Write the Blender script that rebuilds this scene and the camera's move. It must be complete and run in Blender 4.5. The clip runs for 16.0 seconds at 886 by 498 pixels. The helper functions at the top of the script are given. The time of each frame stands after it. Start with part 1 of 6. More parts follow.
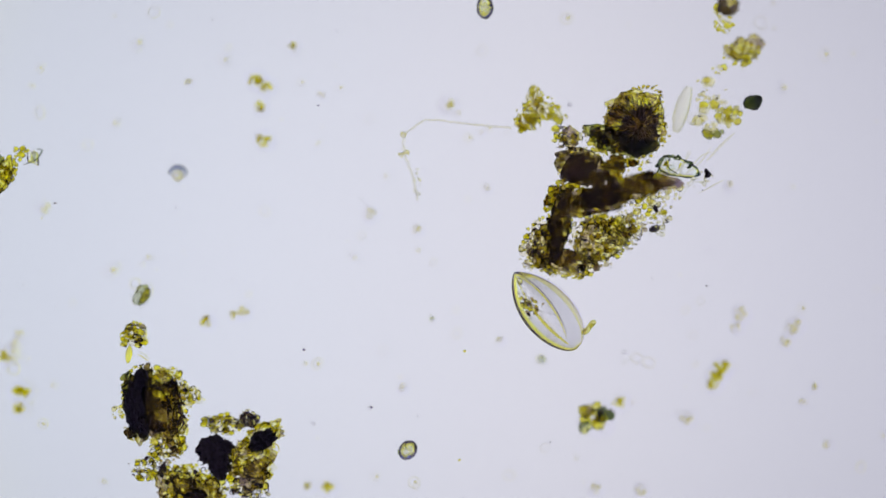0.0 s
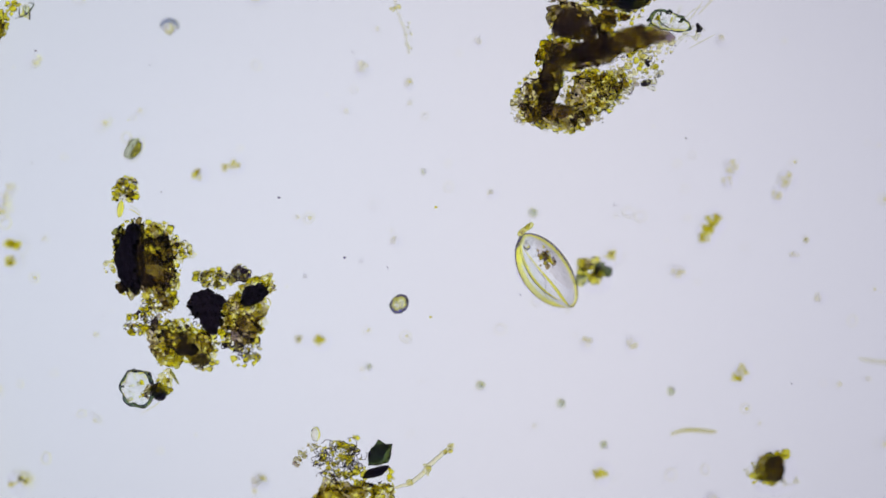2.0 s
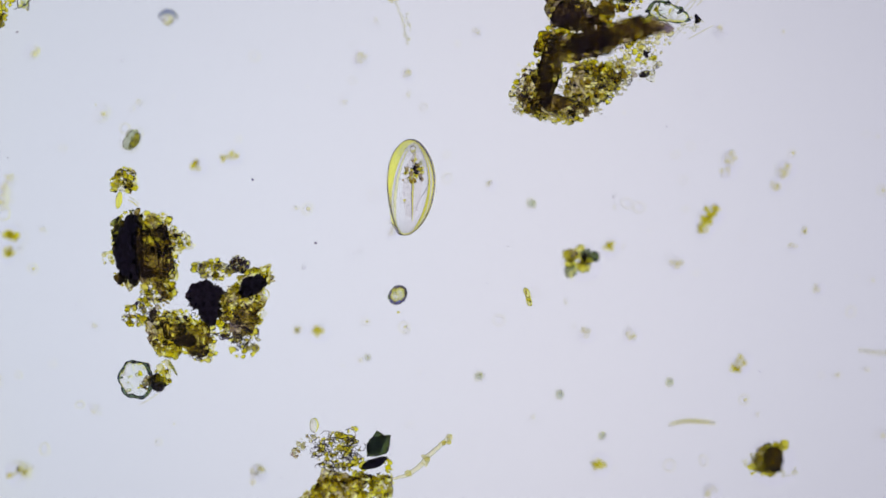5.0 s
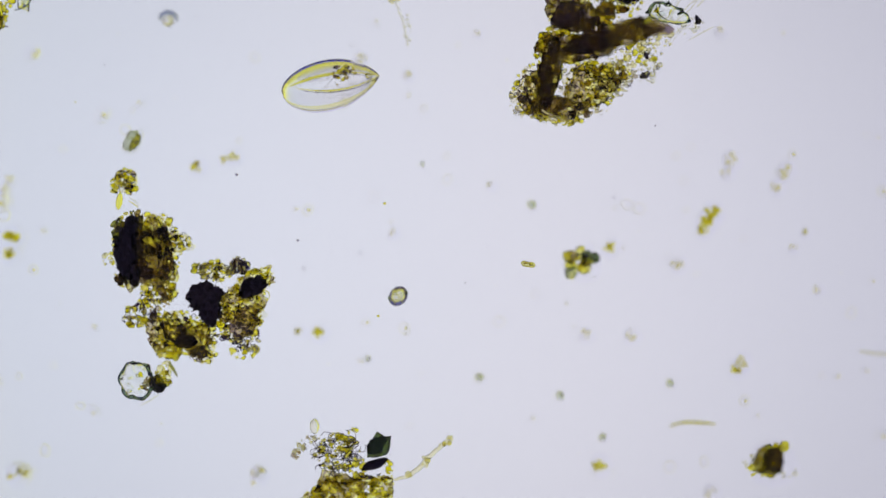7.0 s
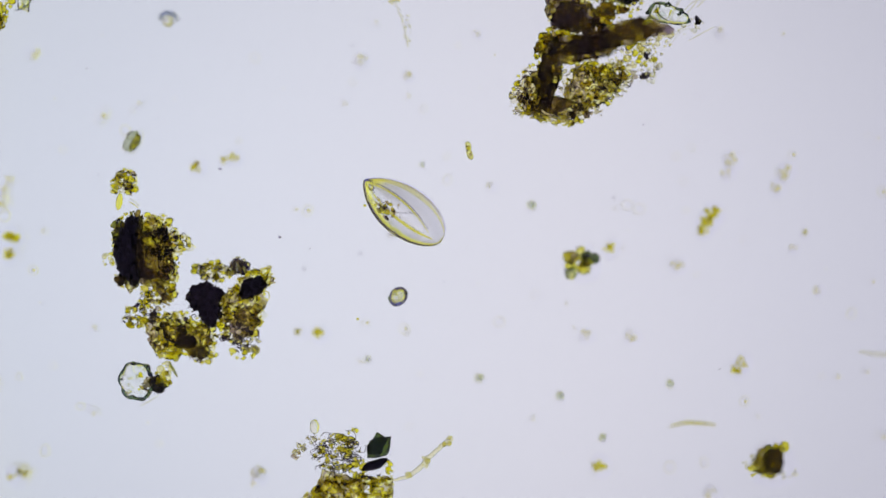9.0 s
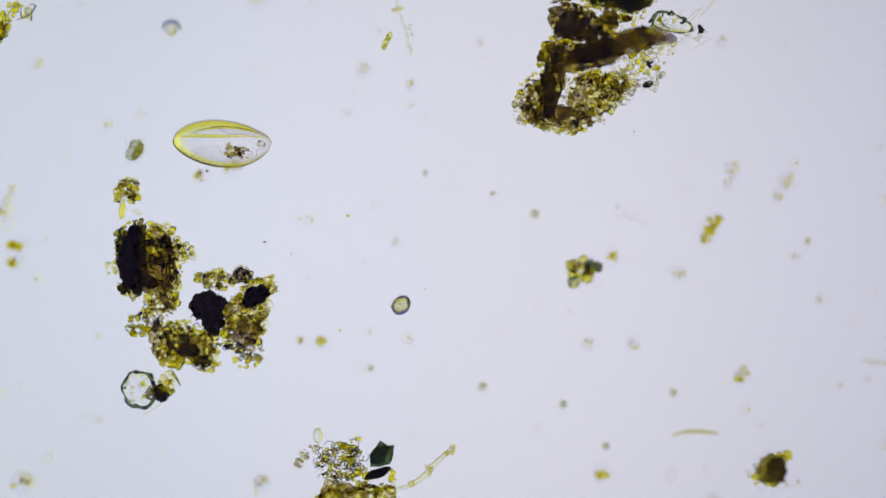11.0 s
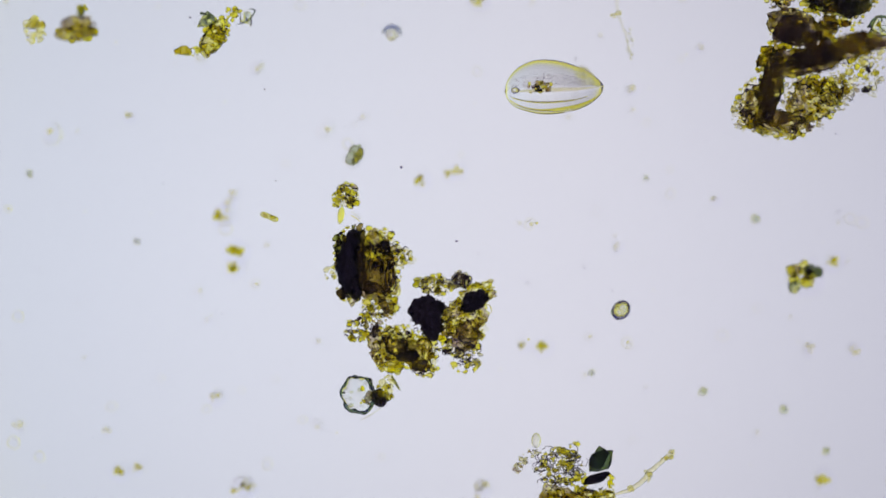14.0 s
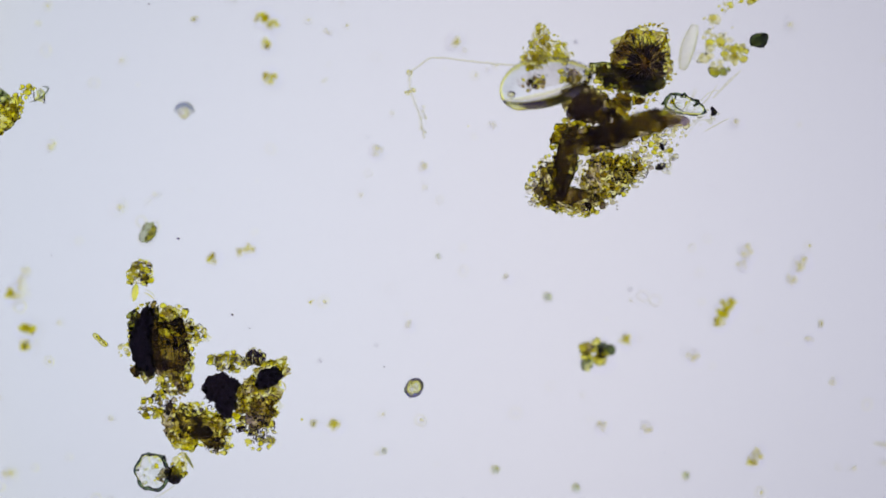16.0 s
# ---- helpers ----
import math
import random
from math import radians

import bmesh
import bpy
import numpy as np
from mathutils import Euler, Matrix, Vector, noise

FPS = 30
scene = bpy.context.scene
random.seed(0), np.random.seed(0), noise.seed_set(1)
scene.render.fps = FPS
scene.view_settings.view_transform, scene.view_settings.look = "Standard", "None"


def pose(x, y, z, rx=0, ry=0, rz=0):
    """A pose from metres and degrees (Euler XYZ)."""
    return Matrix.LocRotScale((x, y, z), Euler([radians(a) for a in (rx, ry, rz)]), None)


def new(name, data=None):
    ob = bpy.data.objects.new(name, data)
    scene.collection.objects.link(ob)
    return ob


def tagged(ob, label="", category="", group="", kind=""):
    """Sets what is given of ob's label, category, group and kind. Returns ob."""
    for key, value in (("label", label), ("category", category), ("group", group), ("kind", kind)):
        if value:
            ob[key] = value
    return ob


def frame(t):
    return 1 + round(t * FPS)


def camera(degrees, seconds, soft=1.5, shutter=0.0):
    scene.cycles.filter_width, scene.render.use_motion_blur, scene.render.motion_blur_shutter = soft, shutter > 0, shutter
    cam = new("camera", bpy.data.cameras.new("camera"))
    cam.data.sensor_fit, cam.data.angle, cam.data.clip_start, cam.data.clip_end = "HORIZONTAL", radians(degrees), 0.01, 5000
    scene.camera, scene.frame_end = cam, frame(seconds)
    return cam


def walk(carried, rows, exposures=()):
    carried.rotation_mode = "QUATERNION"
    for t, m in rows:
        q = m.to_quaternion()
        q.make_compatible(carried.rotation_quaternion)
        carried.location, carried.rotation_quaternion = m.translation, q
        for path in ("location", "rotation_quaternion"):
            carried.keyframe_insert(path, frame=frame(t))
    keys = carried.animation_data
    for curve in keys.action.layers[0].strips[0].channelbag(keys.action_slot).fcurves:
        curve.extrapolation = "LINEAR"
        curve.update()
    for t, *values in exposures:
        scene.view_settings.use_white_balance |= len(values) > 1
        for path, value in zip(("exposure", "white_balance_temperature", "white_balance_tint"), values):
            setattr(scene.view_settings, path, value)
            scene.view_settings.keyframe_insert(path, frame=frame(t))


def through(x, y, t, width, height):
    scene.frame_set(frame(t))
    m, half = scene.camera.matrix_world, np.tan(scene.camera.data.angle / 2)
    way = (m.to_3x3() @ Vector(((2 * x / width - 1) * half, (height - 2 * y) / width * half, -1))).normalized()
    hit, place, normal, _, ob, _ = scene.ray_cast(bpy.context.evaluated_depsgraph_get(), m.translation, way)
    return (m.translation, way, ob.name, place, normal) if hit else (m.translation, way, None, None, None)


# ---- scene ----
# A water drop between a glass slide and a cover glass, seen through a microscope.
# Built at about 1000 : 1, so that one metre stands for roughly one millimetre.
FOCUS = 0.06     # height of the sharp plane over the slide
FAR = 17.96      # from the lens down to the sharp plane
COVER = 0.215    # underside of the cover glass
cam = camera(5.0, 16.0, soft=1.6)
cam.data.dof.use_dof = True
cam.data.dof.focus_distance = FAR
cam.data.dof.aperture_fstop = 0.36
CAM_ROWS = []
CAM_ROWS += [(0, 0.000, 0.000), (0.5, 0.000, 0.000), (1, 0.002, 0.000), (1.3, 0.001, -0.001), (1.4, 0.001, -0.031), (1.5, 0.000, -0.097), (1.6, -0.007, -0.183),
             (1.7, -0.005, -0.241), (1.8, -0.005, -0.250), (1.9, 0.009, -0.255), (2, 0.015, -0.258), (2.1, 0.017, -0.262), (2.2, 0.018, -0.268), (2.3, 0.019, -0.275),
             (2.4, 0.020, -0.280), (2.5, 0.020, -0.282), (3, 0.019, -0.278), (3.5, 0.018, -0.277), (4, 0.018, -0.276), (6.5, 0.017, -0.272), (9, 0.017, -0.271),
             (11.3, 0.009, -0.255), (11.4, 0.004, -0.255), (11.5, 0.002, -0.255), (11.6, -0.009, -0.254), (11.7, -0.093, -0.253), (11.8, -0.144, -0.251), (11.9, -0.192, -0.249)]
CAM_ROWS += [(12, -0.279, -0.247), (12.1, -0.311, -0.247), (12.2, -0.349, -0.246), (12.3, -0.377, -0.246), (12.4, -0.398, -0.245), (12.5, -0.427, -0.244), (12.6, -0.451, -0.244),
             (12.7, -0.482, -0.243), (12.8, -0.499, -0.243), (12.9, -0.507, -0.243), (13, -0.510, -0.242), (13.1, -0.508, -0.243), (13.2, -0.505, -0.243), (13.3, -0.502, -0.244),
             (13.4, -0.498, -0.244), (13.5, -0.491, -0.245), (13.6, -0.478, -0.246), (13.7, -0.445, -0.246), (13.8, -0.411, -0.247), (13.9, -0.395, -0.247), (14, -0.376, -0.247),
             (14.1, -0.374, -0.243), (14.2, -0.374, -0.164), (14.3, -0.372, -0.121), (14.4, -0.368, -0.103), (14.5, -0.342, -0.102), (14.6, -0.321, -0.103), (14.7, -0.299, -0.103)]
CAM_ROWS += [(14.8, -0.281, -0.104), (14.9, -0.263, -0.105), (15, -0.208, -0.105), (15.1, -0.166, -0.106), (15.2, -0.111, -0.107), (15.3, -0.075, -0.108), (15.4, -0.048, -0.109),
             (15.5, -0.018, -0.110), (15.6, -0.013, -0.110), (16, -0.011, -0.110)]
walk(cam, [(t, pose(x, y, FOCUS + FAR)) for t, x, y in CAM_ROWS])

# ---- light: an added violet fill, and the microscope's lamp under the slide (built with the setting) ----
# Fill made up to turn dark outlines violet and lift the blacks
world = bpy.data.worlds.new("violet_fill")
world.use_nodes = True
world.node_tree.nodes["Background"].inputs["Color"].default_value = (0.50, 0.42, 1.0, 1)
world.node_tree.nodes["Background"].inputs["Strength"].default_value = 0.30
scene.world = world
LAMP_DEPTH, LAMP_RADIUS, LAMP_GLOW = 12.0, 8.0, 1.046


# ---- materials ----
def nodes_of(name):
    m = bpy.data.materials.new(name)
    m.use_nodes = True
    t = m.node_tree
    return m, t.nodes, t.links, t.nodes["Principled BSDF"]


def spread(nodes, links, scale):
    """A number from 0 to 1 that differs from piece to piece, with a soft mottle in it."""
    info, geo = nodes.new("ShaderNodeObjectInfo"), nodes.new("ShaderNodeNewGeometry")
    add, frac = nodes.new("ShaderNodeMath"), nodes.new("ShaderNodeMath")
    add.operation, frac.operation = "ADD", "FRACT"
    links.new(info.outputs["Random"], add.inputs[0])
    links.new(geo.outputs["Random Per Island"], add.inputs[1])
    links.new(add.outputs[0], frac.inputs[0])
    coord, mottle = nodes.new("ShaderNodeTexCoord"), nodes.new("ShaderNodeTexNoise")
    mottle.inputs["Scale"].default_value = scale
    mottle.inputs["Detail"].default_value = 4
    links.new(coord.outputs["Object"], mottle.inputs["Vector"])
    mix = nodes.new("ShaderNodeMath")
    mix.operation = "MULTIPLY_ADD"
    mix.inputs[1].default_value = 0.7
    links.new(frac.outputs[0], mix.inputs[0])
    shift = nodes.new("ShaderNodeMath")
    shift.operation = "MULTIPLY_ADD"
    shift.inputs[1].default_value, shift.inputs[2].default_value = 0.9, -0.3
    links.new(mottle.outputs["Fac"], shift.inputs[0])
    links.new(shift.outputs[0], mix.inputs[2])
    return mix, mottle


def clear_matter(name, colours, ior, rough=0.05, through=1.0, scale=90.0, bump=0.0):
    """Tinted matter that light passes: each piece takes its own shade between the colours."""
    m, nodes, links, bsdf = nodes_of(name)
    fac, mottle = spread(nodes, links, scale)
    ramp = nodes.new("ShaderNodeValToRGB")
    ramp.color_ramp.elements[0].color = (*colours[0], 1)
    ramp.color_ramp.elements[1].color = (*colours[-1], 1)
    for i, c in enumerate(colours[1:-1]):
        ramp.color_ramp.elements.new((i + 1) / (len(colours) - 1)).color = (*c, 1)
    links.new(fac.outputs[0], ramp.inputs["Fac"])
    links.new(ramp.outputs["Color"], bsdf.inputs["Base Color"])
    bsdf.inputs["Transmission Weight"].default_value = through
    bsdf.inputs["IOR"].default_value = ior
    bsdf.inputs["Roughness"].default_value = rough
    if bump:
        node = nodes.new("ShaderNodeBump")
        node.inputs["Strength"].default_value = bump
        node.inputs["Distance"].default_value = 0.004
        links.new(mottle.outputs["Fac"], node.inputs["Height"])
        links.new(node.outputs["Normal"], bsdf.inputs["Normal"])
    return m


YELLOW = clear_matter("yellow_granule", [(0.97, 0.95, 0.36), (0.95, 0.91, 0.10), (0.88, 0.82, 0.07), (0.97, 0.95, 0.46)], 1.09)
AMBER = clear_matter("amber_granule", [(0.95, 0.91, 0.26), (0.86, 0.79, 0.10), (0.66, 0.58, 0.10), (0.94, 0.90, 0.38)], 1.10)
BROWN = clear_matter("brown_humus", [(0.47, 0.35, 0.12), (0.76, 0.63, 0.12), (0.53, 0.41, 0.18), (0.84, 0.74, 0.18)], 1.13, 0.08, scale=160, bump=0.8)
HUMUS = clear_matter("dark_humus", [(0.19, 0.13, 0.08), (0.48, 0.38, 0.09), (0.24, 0.18, 0.13), (0.60, 0.50, 0.11)], 1.13, 0.08, scale=140, bump=0.8)
OLIVE = clear_matter("olive_matter", [(0.95, 0.88, 0.16), (0.87, 0.76, 0.08), (0.70, 0.59, 0.06), (0.92, 0.86, 0.36)], 1.12, 0.08, scale=100, bump=0.6)
MOSS = clear_matter("green_brown_matter", [(0.42, 0.44, 0.09), (0.76, 0.74, 0.14), (0.30, 0.33, 0.10), (0.86, 0.83, 0.24)], 1.16, 0.06, scale=140, bump=0.6)
DUSK = clear_matter("violet_brown_matter", [(0.20, 0.15, 0.15), (0.46, 0.39, 0.14), (0.26, 0.19, 0.19), (0.64, 0.56, 0.16)], 1.10, 0.08, scale=110, bump=0.9)
PALE = clear_matter("pale_matter", [(0.97, 0.97, 0.90), (0.95, 0.94, 0.80), (0.96, 0.97, 0.95)], 1.05, 0.04)
WAN = clear_matter("wan_yellow_matter", [(0.96, 0.94, 0.70), (0.94, 0.90, 0.50), (0.96, 0.95, 0.84)], 1.045, 0.06)
TEAL = clear_matter("grey_green_matter", [(0.58, 0.66, 0.56), (0.74, 0.79, 0.70)], 1.12, 0.06, scale=150, bump=0.4)
BEAD = clear_matter("clear_bead", [(0.97, 0.98, 0.95), (0.94, 0.97, 0.90)], 1.30, 0.02)
CRYSTAL = clear_matter("clear_crystal", [(0.95, 0.97, 0.94), (0.90, 0.93, 0.90)], 1.13, 0.02, scale=60, bump=0.25)
MURK = clear_matter("grey_brown_granule", [(0.90, 0.85, 0.66), (0.74, 0.66, 0.50), (0.60, 0.53, 0.52), (0.93, 0.90, 0.60)], 1.12)
VESICLE = clear_matter("clear_vesicle", [(0.95, 0.93, 0.84), (0.90, 0.87, 0.70), (0.95, 0.95, 0.92)], 1.15)
BLUEGREEN = clear_matter("dark_green_crystal", [(0.03, 0.07, 0.07), (0.17, 0.22, 0.12), (0.06, 0.11, 0.11)], 1.25, 0.05, scale=200, bump=0.5)
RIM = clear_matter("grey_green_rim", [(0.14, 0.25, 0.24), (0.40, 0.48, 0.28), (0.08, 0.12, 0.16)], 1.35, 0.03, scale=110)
FILM = clear_matter("cell_body", [(0.985, 0.985, 0.97), (0.955, 0.950, 0.955)], 1.066, 0.02, scale=230, bump=0.12)
PLASM = clear_matter("cell_plasm", [(0.965, 0.950, 0.930), (0.925, 0.905, 0.905)], 1.003, 0.02, scale=420, bump=0.5)
# Lilac of the halo painted round the flap; the cilia share it
LILAC = clear_matter("lilac_halo_cilia", [(0.90, 0.88, 0.995), (0.86, 0.84, 0.99)], 1.012, 0.02)
SLATE = clear_matter("slate_green_matter", [(0.46, 0.53, 0.44), (0.60, 0.64, 0.48), (0.36, 0.43, 0.36)], 1.05, 0.08, scale=260, bump=0.6)
GHOST = clear_matter("faint_clear_cell", [(0.975, 0.972, 0.985), (0.985, 0.982, 0.97)], 1.012, 0.03)
HALO = clear_matter("vesicle_wall", [(0.99, 0.985, 0.93), (0.985, 0.98, 0.99)], 1.014, 0.03)
# Lilac halo of blurred bodies, painted as a faintly tinted shell
HALO_SHELL = clear_matter("painted_halo", [(0.982, 0.978, 0.998), (0.972, 0.968, 0.995)], 1.006, 0.03)
LIP = clear_matter("cell_lip", [(0.97, 0.94, 0.22), (0.95, 0.91, 0.14)], 1.06, 0.04)
# Yellow refraction fringe inside the flap's edge, put into a colour
FRINGE_TINT = clear_matter("painted_fringe", [(0.985, 0.97, 0.62), (0.98, 0.96, 0.54)], 1.008, 0.03)
FOLD = clear_matter("dark_thread", [(0.28, 0.21, 0.32), (0.10, 0.07, 0.15)], 1.25, 0.06)
VIOLET = clear_matter("violet_granule", [(0.26, 0.20, 0.34), (0.12, 0.08, 0.18), (0.42, 0.34, 0.44)], 1.25, 0.05)
GOLD = clear_matter("golden_matter", [(0.97, 0.95, 0.24), (0.93, 0.89, 0.10), (0.85, 0.80, 0.08), (0.96, 0.94, 0.50)], 1.07, 0.05)
TAWNY = clear_matter("tawny_matter", [(0.86, 0.83, 0.14), (0.68, 0.64, 0.10), (0.80, 0.76, 0.22)], 1.06, 0.05)
JELLY = clear_matter("tinted_mucilage", [(0.985, 0.965, 0.88), (0.97, 0.94, 0.80), (0.985, 0.975, 0.93)], 1.03, 0.05, scale=200, bump=0.5)
BLUE = clear_matter("blue_grey_rim", [(0.30, 0.34, 0.56), (0.44, 0.48, 0.66)], 1.10, 0.05)
HAZE = clear_matter("violet_cell", [(0.46, 0.42, 0.60), (0.34, 0.30, 0.50)], 1.08, 0.05)
CELL = clear_matter("clear_cell", [(0.94, 0.97, 0.96), (0.90, 0.95, 0.93)], 1.11, 0.03)
PLUG = clear_matter("cell_vacuole", [(0.96, 0.95, 0.98), (0.94, 0.93, 0.97)], 1.20, 0.02)
FOOD = clear_matter("food_vacuole", [(0.58, 0.46, 0.42), (0.66, 0.54, 0.24), (0.52, 0.43, 0.56)], 1.10, 0.1)
ALGA = clear_matter("green_yellow_cell", [(0.93, 0.91, 0.46), (0.86, 0.84, 0.26)], 1.10, 0.04)


def tissue(name, dark, mid, light, scale, ior=1.05, at=(0.43, 0.50, 0.56)):
    """Decayed, grainy matter: dark flecks, brown and clear yellow grains close together, and a broad change of shade."""
    m, nodes, links, bsdf = nodes_of(name)
    coord, fine, broad, cells, add, sum_up, ramp = (nodes.new(k) for k in ("ShaderNodeTexCoord", "ShaderNodeTexNoise", "ShaderNodeTexNoise", "ShaderNodeTexVoronoi", "ShaderNodeMath", "ShaderNodeMath", "ShaderNodeValToRGB"))
    fine.inputs["Scale"].default_value, fine.inputs["Detail"].default_value, fine.inputs["Roughness"].default_value = scale, 5, 0.65
    broad.inputs["Scale"].default_value, broad.inputs["Detail"].default_value = scale * 0.16, 2
    cells.inputs["Scale"].default_value = scale * 0.7
    for node in (fine, broad, cells):
        links.new(coord.outputs["Object"], node.inputs["Vector"])
    add.operation = sum_up.operation = "MULTIPLY_ADD"
    add.inputs[1].default_value, sum_up.inputs[1].default_value = 0.55, -0.22
    links.new(broad.outputs["Fac"], add.inputs[0])
    half = nodes.new("ShaderNodeMath")
    half.operation, half.inputs[1].default_value, half.inputs[2].default_value = "MULTIPLY_ADD", 0.70, -0.05
    links.new(fine.outputs["Fac"], half.inputs[0])
    links.new(half.outputs[0], add.inputs[2])
    links.new(cells.outputs["Distance"], sum_up.inputs[0])
    links.new(add.outputs[0], sum_up.inputs[2])
    stops = ramp.color_ramp.elements
    stops[0].position, stops[0].color = at[0], (*dark, 1)
    stops[1].position, stops[1].color = at[2], (*light, 1)
    stops.new(at[1]).color = (*mid, 1)
    links.new(sum_up.outputs[0], ramp.inputs["Fac"])
    links.new(ramp.outputs["Color"], bsdf.inputs["Base Color"])
    bsdf.inputs["Transmission Weight"].default_value, bsdf.inputs["IOR"].default_value, bsdf.inputs["Roughness"].default_value = 1.0, ior, 0.12
    bump = nodes.new("ShaderNodeBump")
    bump.inputs["Strength"].default_value, bump.inputs["Distance"].default_value = 0.6, 0.003
    links.new(fine.outputs["Fac"], bump.inputs["Height"])
    links.new(bump.outputs["Normal"], bsdf.inputs["Normal"])
    return m


GOLD_TISSUE = tissue("golden_tissue", (0.40, 0.31, 0.18), (0.88, 0.82, 0.13), (0.98, 0.96, 0.40), 130)
OLIVE_TISSUE = tissue("olive_tissue", (0.58, 0.50, 0.40), (0.94, 0.905, 0.20), (0.99, 0.985, 0.66), 120)
DARK_TISSUE = tissue("dark_tissue", (0.11, 0.08, 0.095), (0.40, 0.33, 0.14), (0.93, 0.86, 0.26), 140)
STEM_TISSUE = tissue("stem_tissue", (0.30, 0.23, 0.27), (0.64, 0.54, 0.25), (0.93, 0.86, 0.36), 110)
MOSS_TISSUE = tissue("green_tissue", (0.20, 0.23, 0.15), (0.64, 0.66, 0.16), (0.96, 0.95, 0.40), 130)


def opaque_matter(name, dark, light):
    m, nodes, links, bsdf = nodes_of(name)
    fac, mottle = spread(nodes, links, 70.0)
    ramp = nodes.new("ShaderNodeValToRGB")
    ramp.color_ramp.elements[0].color, ramp.color_ramp.elements[1].color = (*dark, 1), (*light, 1)
    links.new(fac.outputs[0], ramp.inputs["Fac"])
    links.new(ramp.outputs["Color"], bsdf.inputs["Base Color"])
    bsdf.inputs["Roughness"].default_value = 0.75
    node = nodes.new("ShaderNodeBump")
    node.inputs["Strength"].default_value, node.inputs["Distance"].default_value = 0.8, 0.006
    links.new(mottle.outputs["Fac"], node.inputs["Height"])
    links.new(node.outputs["Normal"], bsdf.inputs["Normal"])
    return m


BLACK = opaque_matter("black_mineral", (0.008, 0.006, 0.006), (0.07, 0.05, 0.036))
BAFFLE = opaque_matter("baffle_dark", (0.09, 0.07, 0.12), (0.12, 0.10, 0.16))


def lamp_material():
    """A bluish-white vignetted field; made-up yellow and blue rim bands tint refracted edges."""
    m, nodes, links, bsdf = nodes_of("lamp_diffuser")
    coord, split, field, fringe = nodes.new("ShaderNodeTexCoord"), nodes.new("ShaderNodeSeparateXYZ"), nodes.new("ShaderNodeValToRGB"), nodes.new("ShaderNodeValToRGB")
    scale, flat, length, share, mix = (nodes.new(k) for k in ("ShaderNodeMath", "ShaderNodeVectorMath", "ShaderNodeVectorMath", "ShaderNodeMath", "ShaderNodeMix"))
    scale.operation = "MULTIPLY_ADD"
    scale.inputs[1].default_value, scale.inputs[2].default_value = 0.38, 0.5
    links.new(coord.outputs["Object"], split.inputs[0])
    links.new(split.outputs["X"], scale.inputs[0])
    links.new(scale.outputs[0], field.inputs["Fac"])
    stops = field.color_ramp.elements
    stops[0].color, stops[1].color = (0.656, 0.698, 0.803, 1), (0.580, 0.582, 0.670, 1)
    stops.new(0.30).color = (0.678, 0.700, 0.788, 1)
    stops.new(0.62).color = (0.686, 0.683, 0.760, 1)
    flat.operation, length.operation, share.operation = "MULTIPLY", "LENGTH", "DIVIDE"
    flat.inputs[1].default_value = (1, 1, 0)
    links.new(coord.outputs["Object"], flat.inputs[0])
    links.new(flat.outputs["Vector"], length.inputs[0])
    links.new(length.outputs["Value"], share.inputs[0])
    share.inputs[1].default_value = LAMP_RADIUS
    # shifts the made-up bands sideways, so left and right edges differ
    lean = nodes.new("ShaderNodeMath")
    lean.operation = "MULTIPLY_ADD"
    lean.inputs[1].default_value = -0.2 / LAMP_RADIUS
    links.new(split.outputs["X"], lean.inputs[0])
    links.new(share.outputs[0], lean.inputs[2])
    links.new(lean.outputs[0], fringe.inputs["Fac"])
    # added bands: yellow for inner edges, blue for outlines
    rim = fringe.color_ramp.elements
    rim[0].position, rim[0].color = 0.089, (1.01, 1.01, 1.01, 1)
    rim[1].position, rim[1].color = 1.0, (0.16, 0.14, 0.66, 1)
    rim.new(0.195).color = (0.93, 0.93, 0.925, 1)
    rim.new(0.244).color = (0.93, 0.93, 0.90, 1)
    rim.new(0.341).color = (1.25, 1.22, 0.22, 1)
    rim.new(0.610).color = (1.05, 0.95, 0.10, 1)
    rim.new(0.670).color = (0.26, 0.29, 0.98, 1)
    rim.new(0.80).color = (0.22, 0.22, 0.90, 1)
    # the added outer band colours outlines: blue on one side, nearly black opposite
    side, slant, shade = nodes.new("ShaderNodeVectorMath"), nodes.new("ShaderNodeMath"), nodes.new("ShaderNodeMix")
    side.operation, slant.operation = "DOT_PRODUCT", "DIVIDE"
    side.inputs[1].default_value = (-0.6, -0.8, 0)
    links.new(coord.outputs["Object"], side.inputs[0])
    links.new(side.outputs["Value"], slant.inputs[0])
    links.new(length.outputs["Value"], slant.inputs[1])
    steep = nodes.new("ShaderNodeMapRange")
    steep.inputs["From Min"].default_value, steep.inputs["From Max"].default_value = -0.5, 0.7
    links.new(slant.outputs[0], steep.inputs["Value"])
    dark = nodes.new("ShaderNodeValToRGB")
    dark.color_ramp.elements[0].position, dark.color_ramp.elements[0].color = 0.60, (1, 1, 1, 1)
    dark.color_ramp.elements[1].position, dark.color_ramp.elements[1].color = 0.67, (0.34, 0.22, 0.13, 1)
    links.new(lean.outputs[0], dark.inputs["Fac"])
    shade.data_type, shade.blend_type = "RGBA", "MULTIPLY"
    links.new(steep.outputs["Result"], shade.inputs["Factor"])
    links.new(fringe.outputs["Color"], shade.inputs[6])
    links.new(dark.outputs["Color"], shade.inputs[7])
    mix.data_type, mix.blend_type = "RGBA", "MULTIPLY"
    mix.inputs["Factor"].default_value = 1
    links.new(field.outputs["Color"], mix.inputs[6])
    links.new(shade.outputs[2], mix.inputs[7])
